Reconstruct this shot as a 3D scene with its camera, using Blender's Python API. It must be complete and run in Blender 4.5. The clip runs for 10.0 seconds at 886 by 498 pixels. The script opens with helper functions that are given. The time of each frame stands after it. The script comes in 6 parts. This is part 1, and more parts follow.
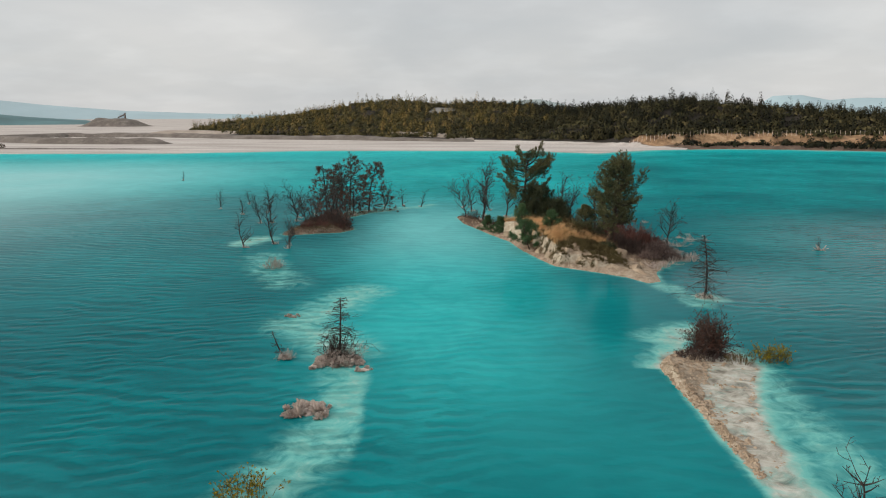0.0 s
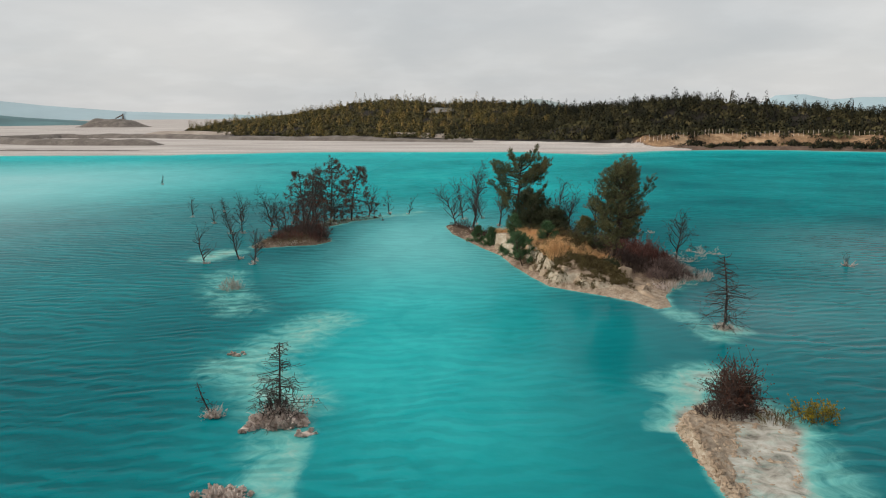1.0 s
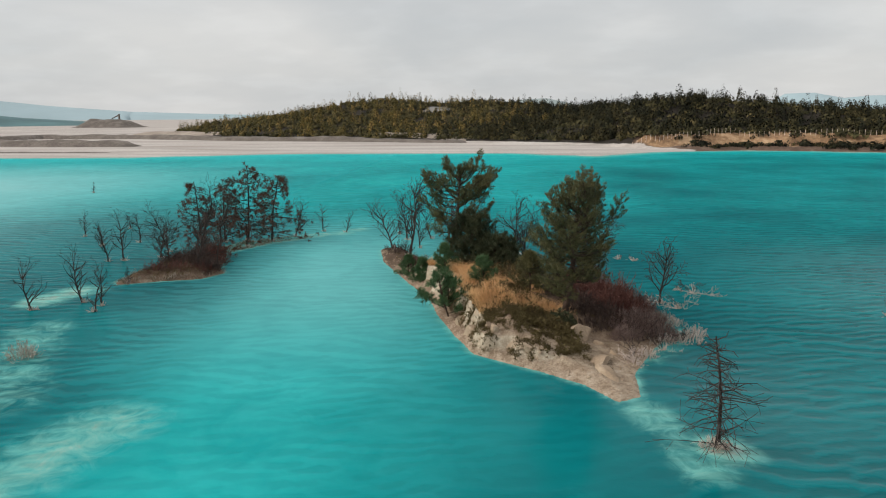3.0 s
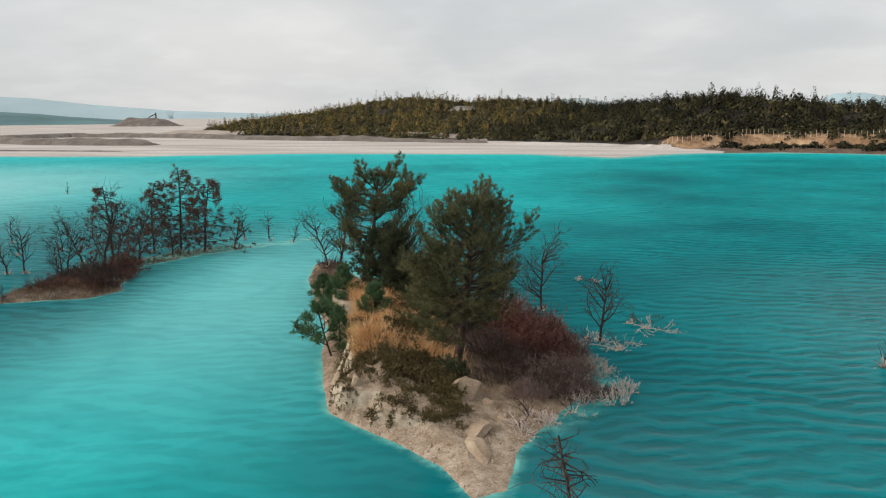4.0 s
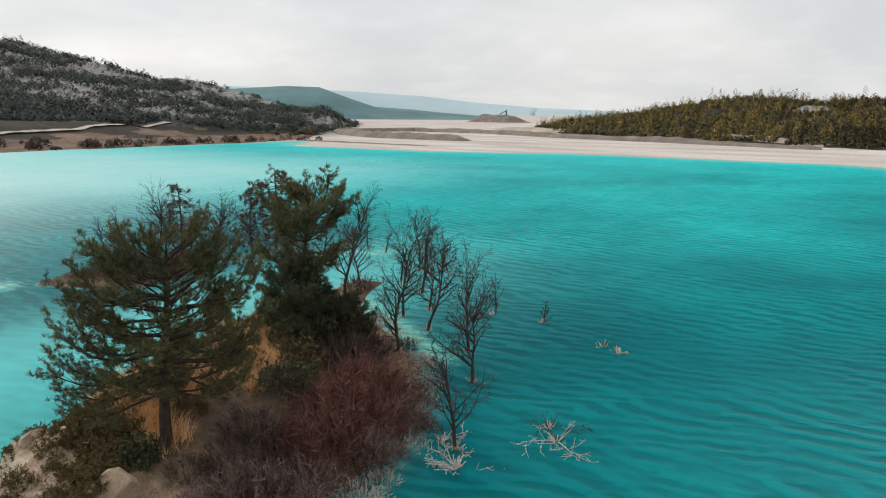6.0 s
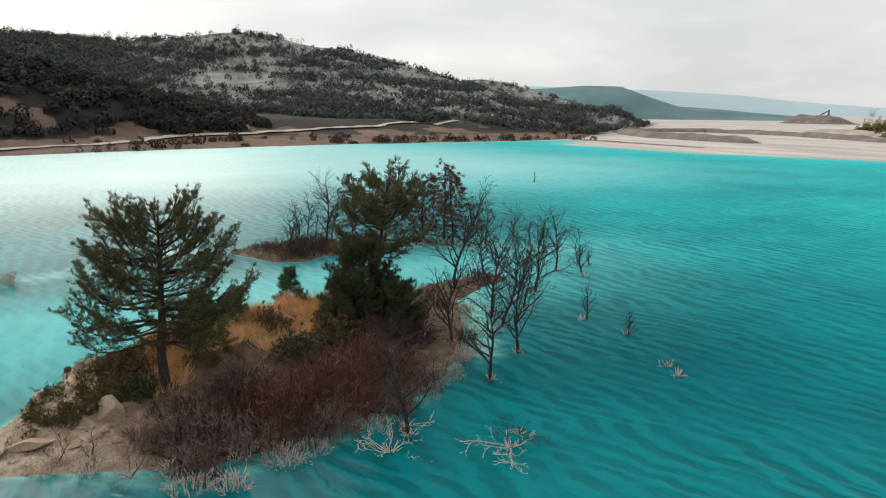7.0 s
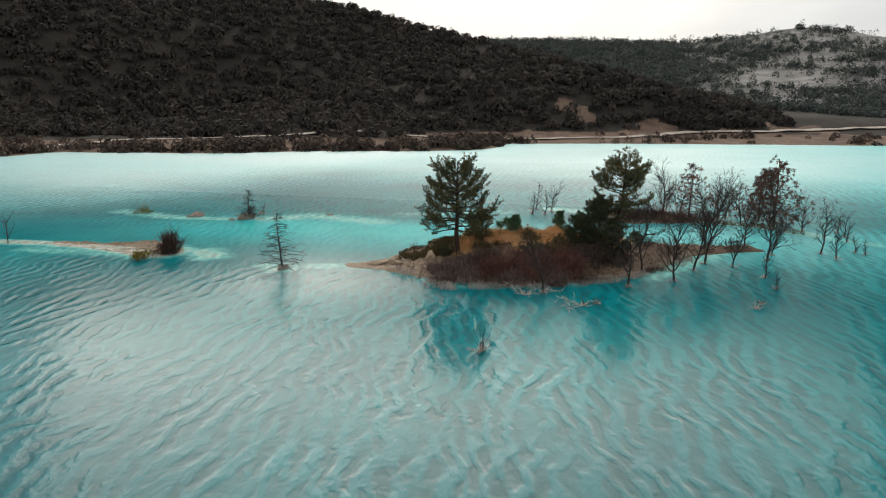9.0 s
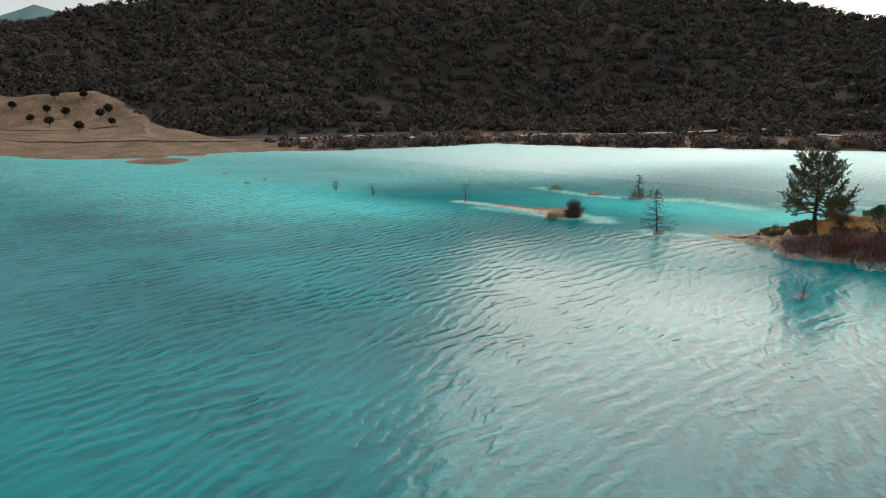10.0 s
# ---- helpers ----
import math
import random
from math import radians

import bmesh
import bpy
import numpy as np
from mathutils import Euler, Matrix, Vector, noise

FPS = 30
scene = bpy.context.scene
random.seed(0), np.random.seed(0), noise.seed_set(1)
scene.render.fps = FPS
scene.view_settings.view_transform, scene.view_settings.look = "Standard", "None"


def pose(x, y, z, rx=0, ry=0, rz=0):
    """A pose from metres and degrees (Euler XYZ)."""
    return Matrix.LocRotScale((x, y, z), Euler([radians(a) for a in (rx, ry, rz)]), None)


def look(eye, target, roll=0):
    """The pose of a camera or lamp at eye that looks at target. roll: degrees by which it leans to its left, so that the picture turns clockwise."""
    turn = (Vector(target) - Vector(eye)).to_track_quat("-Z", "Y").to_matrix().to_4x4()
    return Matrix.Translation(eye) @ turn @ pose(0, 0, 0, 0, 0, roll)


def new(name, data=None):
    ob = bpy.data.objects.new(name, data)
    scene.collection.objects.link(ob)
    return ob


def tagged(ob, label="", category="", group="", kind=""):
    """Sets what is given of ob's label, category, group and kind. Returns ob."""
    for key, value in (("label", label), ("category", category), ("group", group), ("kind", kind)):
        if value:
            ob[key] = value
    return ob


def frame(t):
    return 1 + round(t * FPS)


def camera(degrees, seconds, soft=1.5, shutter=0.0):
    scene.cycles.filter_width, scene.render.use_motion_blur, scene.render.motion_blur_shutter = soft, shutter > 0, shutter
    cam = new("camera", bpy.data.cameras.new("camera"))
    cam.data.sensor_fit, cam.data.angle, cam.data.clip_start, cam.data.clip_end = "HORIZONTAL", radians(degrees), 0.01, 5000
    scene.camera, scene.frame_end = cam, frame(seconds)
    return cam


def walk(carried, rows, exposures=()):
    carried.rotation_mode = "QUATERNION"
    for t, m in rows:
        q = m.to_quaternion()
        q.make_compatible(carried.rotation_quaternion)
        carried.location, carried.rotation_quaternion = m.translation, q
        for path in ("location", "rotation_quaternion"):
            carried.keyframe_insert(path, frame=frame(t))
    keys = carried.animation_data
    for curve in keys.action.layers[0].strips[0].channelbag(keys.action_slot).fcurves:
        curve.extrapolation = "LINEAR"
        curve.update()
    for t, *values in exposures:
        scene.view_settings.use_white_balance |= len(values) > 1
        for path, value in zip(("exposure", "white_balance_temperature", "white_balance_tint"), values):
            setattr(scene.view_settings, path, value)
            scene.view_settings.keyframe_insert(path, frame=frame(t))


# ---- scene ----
cam = camera(63.0, 10.0, soft=1.1)
PATH = [
    (0, (3.335, -0.591, 12.125), (3.185, 1.369, 11.759), -0.2),
    (0.5, (3.715, 3.049, 12.091), (3.564, 5.009, 11.727), -0.2),
    (1, (4.336, 6.574, 12.141), (4.181, 8.534, 11.775), -0.3),
    (1.5, (4.982, 10.422, 12.104), (4.825, 12.382, 11.738), -0.3),
    (2, (5.858, 14.324, 11.998), (5.695, 16.284, 11.633), -0.5),
    (2.5, (7.288, 18.287, 11.992), (7.123, 20.246, 11.626), -0.5),
    (4, (16.377, 31.149, 11.675), (16.097, 33.095, 11.308), -0.3),
    (4.5, (20.501, 35.566, 11.639), (20.093, 37.49, 11.274), -0.3),
    (5, (24.753, 39.935, 11.788), (24.145, 41.805, 11.422), -0.3),
    (6.5, (37.421, 51.862, 12.117), (35.981, 53.199, 11.739), 0.6),
    (7, (41.62, 56.242, 11.955), (39.93, 57.243, 11.575), 0.5),
    (7.5, (47.159, 60.275, 11.951), (45.301, 60.908, 11.566), 0.4),
    (8, (53.722, 63.87, 12.316), (51.777, 64.12, 11.925), 0.4),
    (8.5, (60.989, 67.737, 12.67), (59.03, 67.646, 12.274), 0.5),
    (9, (68.311, 71.54, 13.034), (66.397, 71.122, 12.631), 0.5),
    (9.5, (75.591, 75.663, 13.037), (73.86, 74.748, 12.63), 0.3),
    (10, (82.618, 80.508, 13.215), (81.198, 79.16, 12.805), -0.1),
]
walk(cam, [(t, look(eye, target, roll)) for t, eye, target, roll in PATH],
     [(0.0, 0.05), (2.5, 0.05), (4.0, 0.2), (5.0, 0.30), (6.5, 0.32), (8.0, 0.22), (9.0, 0.14), (10.0, 0.28)])

# ---- world, sun ----
SUN_AZ = Vector((-0.98, -0.19, 0.0)).normalized()   # towards the sun, over the western hills
SUN_EL = radians(27)
SUN_DIR = (SUN_AZ * math.cos(SUN_EL) + Vector((0, 0, math.sin(SUN_EL)))).normalized()


def make_world():
    w = bpy.data.worlds.new("overcast_sky")
    scene.world = w
    w.use_nodes = True
    nt = w.node_tree
    nt.nodes.clear()
    N, L = nt.nodes.new, nt.links.new
    out = N("ShaderNodeOutputWorld")
    bg = N("ShaderNodeBackground")
    sky = N("ShaderNodeTexSky")
    sky.sky_type, sky.sun_disc = "NISHITA", False
    sky.sun_elevation = SUN_EL
    sky.sun_rotation = math.atan2(SUN_DIR.x, SUN_DIR.y)
    sky.air_density, sky.dust_density, sky.ozone_density = 1.0, 3.0, 1.0
    dim = N("ShaderNodeVectorMath"); dim.operation = "SCALE"; dim.inputs["Scale"].default_value = 0.10
    L(sky.outputs[0], dim.inputs[0])
    # cloud sheet: soft noise over the dome, whiter and brighter towards the veiled sun
    tc = N("ShaderNodeTexCoord")
    sep = N("ShaderNodeSeparateXYZ"); L(tc.outputs["Generated"], sep.inputs[0])
    zz = N("ShaderNodeMath"); zz.operation = "MAXIMUM"; zz.inputs[1].default_value = 0.0; L(sep.outputs["Z"], zz.inputs[0])
    za = N("ShaderNodeMath"); za.operation = "ADD"; za.inputs[1].default_value = 0.22; L(zz.outputs[0], za.inputs[0])
    dv = N("ShaderNodeVectorMath"); dv.operation = "DIVIDE"
    cmb = N("ShaderNodeCombineXYZ")
    for k in range(3):
        L(za.outputs[0], cmb.inputs[k])
    L(tc.outputs["Generated"], dv.inputs[0]); L(cmb.outputs[0], dv.inputs[1])
    nz = N("ShaderNodeTexNoise"); nz.inputs["Scale"].default_value = 0.9; nz.inputs["Detail"].default_value = 7; nz.inputs["Roughness"].default_value = 0.46
    nz.inputs["Distortion"].default_value = 0.15
    L(dv.outputs[0], nz.inputs["Vector"])
    ramp = N("ShaderNodeValToRGB")
    ramp.color_ramp.elements[0].position, ramp.color_ramp.elements[0].color = 0.34, (0.575, 0.598, 0.612, 1)
    ramp.color_ramp.elements[1].position, ramp.color_ramp.elements[1].color = 0.68, (0.735, 0.733, 0.722, 1)
    L(nz.outputs["Fac"], ramp.inputs[0])
    dt = N("ShaderNodeVectorMath"); dt.operation = "DOT_PRODUCT"; dt.inputs[1].default_value = SUN_DIR
    L(tc.outputs["Generated"], dt.inputs[0])
    cl = N("ShaderNodeMapRange"); cl.inputs["From Min"].default_value = -0.1; cl.inputs["From Max"].default_value = 1.0
    cl.inputs["To Min"].default_value = 0.0; cl.inputs["To Max"].default_value = 1.0
    L(dt.outputs["Value"], cl.inputs[0])
    pw = N("ShaderNodeMath"); pw.operation = "POWER"; pw.inputs[1].default_value = 4; L(cl.outputs[0], pw.inputs[0])
    gl = N("ShaderNodeMath"); gl.operation = "MULTIPLY_ADD"; gl.inputs[2].default_value = 0.95
    L(pw.outputs[0], gl.inputs[0])
    # the veil is thinnest a little above the hills
    up = N("ShaderNodeMapRange"); up.interpolation_type = "SMOOTHSTEP"; L(sep.outputs["Z"], up.inputs[0])
    for k, v in zip(("From Min", "From Max", "To Min", "To Max"), (0.14, 0.48, 0.28, 1.9)):
        up.inputs[k].default_value = v
    L(up.outputs[0], gl.inputs[1])
    br = N("ShaderNodeVectorMath"); br.operation = "SCALE"; L(ramp.outputs[0], br.inputs[0]); L(gl.outputs[0], br.inputs["Scale"])
    # small bright puffs in the sheet
    puff = N("ShaderNodeTexNoise"); puff.inputs["Scale"].default_value = 3.4; puff.inputs["Detail"].default_value = 5
    L(dv.outputs[0], puff.inputs["Vector"])
    lift = N("ShaderNodeMapRange"); lift.interpolation_type = "SMOOTHSTEP"; L(puff.outputs["Fac"], lift.inputs[0])
    for k, v in zip(("From Min", "From Max", "To Min", "To Max"), (0.42, 0.72, 0.985, 1.05)):
        lift.inputs[k].default_value = v
    lit = N("ShaderNodeVectorMath"); lit.operation = "SCALE"; L(br.outputs[0], lit.inputs[0]); L(lift.outputs[0], lit.inputs["Scale"])
    mix = N("ShaderNodeMix"); mix.data_type = "RGBA"; mix.inputs["Factor"].default_value = 0.90
    L(dim.outputs[0], mix.inputs["A"]); L(lit.outputs[0], mix.inputs["B"])
    L(mix.outputs["Result"], bg.inputs[0])
    bg.inputs[1].default_value = 1.0
    L(bg.outputs[0], out.inputs[0])


make_world()
sun_data = bpy.data.lights.new("sun", "SUN")
sun_data.energy, sun_data.angle, sun_data.color = 2.3, radians(60), (1.0, 0.90, 0.76)
sun = new("sun", sun_data)
sun.matrix_world = look((0, 0, 300), Vector((0, 0, 300)) - SUN_DIR)

# ---- materials ----


class Mat:
    """A node material being built, with a few short helpers."""

    def __init__(self, name, rough=0.85, spec=0.25):
        self.m = bpy.data.materials.new(name)
        self.m.use_nodes = True
        self.nt = self.m.node_tree
        self.b = self.nt.nodes["Principled BSDF"]
        self.b.inputs["Roughness"].default_value = rough
        self.b.inputs["Specular IOR Level"].default_value = spec

    def n(self, kind, **props):
        node = self.nt.nodes.new("ShaderNode" + kind)
        for k, v in props.items():
            node.inputs[k].default_value = v
        return node

    def l(self, a, b):
        self.nt.links.new(a, b)

    def coords(self, scale=(1, 1, 1)):
        g = self.n("NewGeometry")
        mp = self.n("Mapping")
        mp.inputs["Scale"].default_value = scale
        self.l(g.outputs["Position"], mp.inputs["Vector"])
        return mp.outputs[0]

    def noise(self, scale, detail=4, rough=0.55, vec=None, dist=0.0):
        t = self.n("TexNoise", Scale=scale, Detail=detail, Roughness=rough, Distortion=dist)
        self.l(vec or self.coords(), t.inputs["Vector"])
        return t.outputs["Fac"]

    def ramp(self, fac, stops):
        r = self.n("ValToRGB")
        els = r.color_ramp.elements
        while len(els) < len(stops):
            els.new(0.5)
        for e, (p, c) in zip(els, stops):
            e.position, e.color = p, (*c, 1) if len(c) == 3 else c
        self.l(fac, r.inputs[0])
        return r.outputs[0]

    def mix(self, fac, a, b, mode="MIX"):
        m = self.n("Mix")
        m.data_type, m.blend_type = "RGBA", mode
        for sock, v in (("Factor", fac), ("A", a), ("B", b)):
            if hasattr(v, "is_linked"):
                self.l(v, m.inputs[sock])
            else:
                m.inputs[sock].default_value = v if sock == "Factor" else (*v, 1)
        return m.outputs["Result"]

    def math(self, op, a, b=0.0, c=0.0):
        m = self.n("Math")
        m.operation = op
        for k, v in enumerate((a, b, c)):
            if hasattr(v, "is_linked"):
                self.l(v, m.inputs[k])
            else:
                m.inputs[k].default_value = v
        return m.outputs[0]

    def span(self, v, a, b, c=0.0, d=1.0):
        m = self.n("MapRange")
        m.interpolation_type = "SMOOTHSTEP"
        self.l(v, m.inputs[0])
        for k, x in zip(("From Min", "From Max", "To Min", "To Max"), (a, b, c, d)):
            m.inputs[k].default_value = x
        return m.outputs[0]

    def attr(self, name):
        a = self.n("Attribute")
        a.attribute_name = name
        return a.outputs["Fac"]

    def bump(self, height, strength=0.4, distance=0.05, normal=None):
        b = self.n("Bump", Strength=strength, Distance=distance)
        self.l(height, b.inputs["Height"])
        if normal is not None:
            self.l(normal, b.inputs["Normal"])
        self.l(b.outputs[0], self.b.inputs["Normal"])
        return b.outputs[0]

    def color(self, c):
        self.l(c, self.b.inputs["Base Color"])
        return self


def speckled(name, stops, scale=3.0, fine=25.0, rough=0.9, bump=0.5, dist=0.03, island=0.0, spec=0.2):
    """Two scales of noise over a ramp of true colours; island: how far loose pieces vary in tone."""
    m = Mat(name, rough, spec)
    big, small = m.noise(scale, 5, 0.6), m.noise(fine, 3, 0.6)
    f = m.math("ADD", m.math("MULTIPLY", big, 0.65), m.math("MULTIPLY", small, 0.35))
    if island:
        g = m.n("NewGeometry")
        f = m.math("MULTIPLY_ADD", m.math("SUBTRACT", g.outputs["Random Per Island"], 0.5), island, f)
    m.color(m.ramp(f, stops))
    if bump:
        m.bump(f, bump, dist)
    return m.m


MAT = {}
MAT["bark"] = speckled("pine_bark", [(0.3, (0.025, 0.016, 0.012)), (0.6, (0.075, 0.05, 0.038)), (0.75, (0.13, 0.09, 0.07))], 4, 30, 0.9, 0.7, 0.03)
MAT["deadwood"] = speckled("weathered_dead_wood", [(0.3, (0.028, 0.021, 0.018)), (0.55, (0.056, 0.044, 0.040)), (0.75, (0.120, 0.104, 0.096))], 2.5, 40, 0.9, 0.4, 0.01)
MAT["salted"] = speckled("salt_bleached_wood", [(0.3, (0.36, 0.285, 0.245)), (0.55, (0.58, 0.485, 0.43)), (0.75, (0.74, 0.66, 0.60))], 2.5, 30, 0.9, 0.3, 0.01)
MAT["needles"] = speckled("pine_needles", [(0.22, (0.031, 0.038, 0.018)), (0.42, (0.078, 0.080, 0.035)), (0.58, (0.141, 0.123, 0.049)), (0.8, (0.224, 0.170, 0.073))], 0.7, 6, 0.75, 0, 0, 0.22, 0.3)
MAT["sapling"] = speckled("sapling_needles", [(0.25, (0.030, 0.072, 0.030)), (0.5, (0.072, 0.132, 0.055)), (0.8, (0.132, 0.187, 0.083))], 0.9, 6, 0.75, 0, 0, 0.2, 0.3)
MAT["evergreen"] = speckled("dark_evergreen_leaves", [(0.25, (0.022, 0.030, 0.016)), (0.5, (0.054, 0.064, 0.030)), (0.8, (0.112, 0.104, 0.048))], 1.0, 6, 0.75, 0, 0, 0.2, 0.3)
MAT["rust"] = speckled("rusty_dead_needles", [(0.25, (0.048, 0.020, 0.015)), (0.5, (0.109, 0.048, 0.033)), (0.8, (0.177, 0.085, 0.060))], 1.0, 6, 0.9, 0, 0, 0.2)
MAT["redtwig"] = speckled("reddish_bare_twigs", [(0.25, (0.052, 0.022, 0.018)), (0.5, (0.130, 0.056, 0.046)), (0.8, (0.225, 0.112, 0.092))], 0.8, 8, 0.9, 0, 0, 0.25)
MAT["browntwig"] = speckled("dark_brown_twigs", [(0.25, (0.028, 0.019, 0.017)), (0.5, (0.07, 0.048, 0.042)), (0.8, (0.15, 0.11, 0.095))], 0.8, 8, 0.9, 0, 0, 0.25)
MAT["greytwig"] = speckled("grey_bare_twigs", [(0.25, (0.085, 0.052, 0.045)), (0.5, (0.17, 0.115, 0.10)), (0.8, (0.32, 0.24, 0.215))], 0.8, 8, 0.9, 0, 0, 0.25)
MAT["straw"] = speckled("dry_orange_grass", [(0.25, (0.36, 0.180, 0.080)), (0.5, (0.70, 0.42, 0.20)), (0.8, (0.85, 0.62, 0.37))], 0.8, 8, 0.9, 0, 0, 0.25)
MAT["palestraw"] = speckled("pale_salted_reeds", [(0.25, (0.20, 0.16, 0.13)), (0.5, (0.40, 0.34, 0.29)), (0.8, (0.58, 0.52, 0.46))], 0.8, 8, 0.9, 0, 0, 0.25)
MAT["olive"] = speckled("olive_heath", [(0.25, (0.05, 0.036, 0.018)), (0.5, (0.115, 0.088, 0.038)), (0.8, (0.19, 0.15, 0.065))], 1.0, 8, 0.9, 0, 0, 0.25)
MAT["yellow"] = speckled("yellow_leaves", [(0.25, (0.07, 0.075, 0.012)), (0.5, (0.22, 0.17, 0.012)), (0.8, (0.50, 0.30, 0.02))], 1.6, 8, 0.8, 0, 0, 0.35)
MAT["rock"] = speckled("chalky_rock", [(0.25, (0.17, 0.12, 0.08)), (0.5, (0.34, 0.255, 0.18)), (0.75, (0.52, 0.43, 0.325))], 0.9, 9, 0.9, 0.8, 0.08)


def island_material():
    """Chalk banks where steep, pale shingle by the water, brown soil and dry litter on top."""
    m = Mat("island_soil", 0.92, 0.15)
    g = m.n("NewGeometry")
    sep = m.n("SeparateXYZ"); m.l(g.outputs["Normal"], sep.inputs[0])
    pos = m.n("SeparateXYZ"); m.l(g.outputs["Position"], pos.inputs[0])
    big, mid, fine = m.noise(0.35, 5), m.noise(2.2, 5, 0.6), m.noise(14, 4, 0.6)
    chalk = m.ramp(m.math("ADD", m.math("MULTIPLY", mid, 0.6), m.math("MULTIPLY", fine, 0.4)),
                   [(0.3, (0.24, 0.18, 0.125)), (0.5, (0.42, 0.35, 0.265)), (0.7, (0.60, 0.53, 0.43))])
    soil = m.ramp(m.math("ADD", m.math("MULTIPLY", mid, 0.55), m.math("MULTIPLY", fine, 0.45)),
                  [(0.3, (0.042, 0.027, 0.019)), (0.5, (0.088, 0.058, 0.040)), (0.72, (0.17, 0.118, 0.082))])
    tan = m.ramp(m.math("ADD", m.math("MULTIPLY", mid, 0.55), m.math("MULTIPLY", fine, 0.45)),
                 [(0.3, (0.085, 0.052, 0.033)), (0.5, (0.20, 0.135, 0.090)), (0.72, (0.38, 0.285, 0.205))])
    soil = m.mix(m.attr("sandy"), soil, tan)
    shingle = m.ramp(m.math("ADD", m.math("MULTIPLY", mid, 0.5), m.math("MULTIPLY", fine, 0.5)), [(0.32, (0.10, 0.066, 0.044)), (0.48, (0.24, 0.17, 0.12)), (0.66, (0.44, 0.35, 0.275))])
    flat = m.span(m.math("ADD", sep.outputs["Z"], m.math("MULTIPLY", m.math("SUBTRACT", mid, 0.5), 0.5)), 0.72, 0.9)
    c = m.mix(flat, chalk, soil)
    low = m.span(m.math("ADD", pos.outputs["Z"], m.math("MULTIPLY", m.math("SUBTRACT", mid, 0.5), 0.5)), 0.5, 0.22)
    c = m.mix(m.math("MULTIPLY", low, m.attr("shingle")), c, shingle)
    c = m.mix(m.math("MULTIPLY", m.attr("chalky"), m.span(mid, 0.3, 0.6, 0.55, 0.95)), c, chalk)
    m.color(c)
    m.bump(m.math("ADD", m.math("MULTIPLY", mid, 0.6), m.math("MULTIPLY", fine, 0.4)), 0.9, 0.12)
    return m.m


MAT["island"] = island_material()


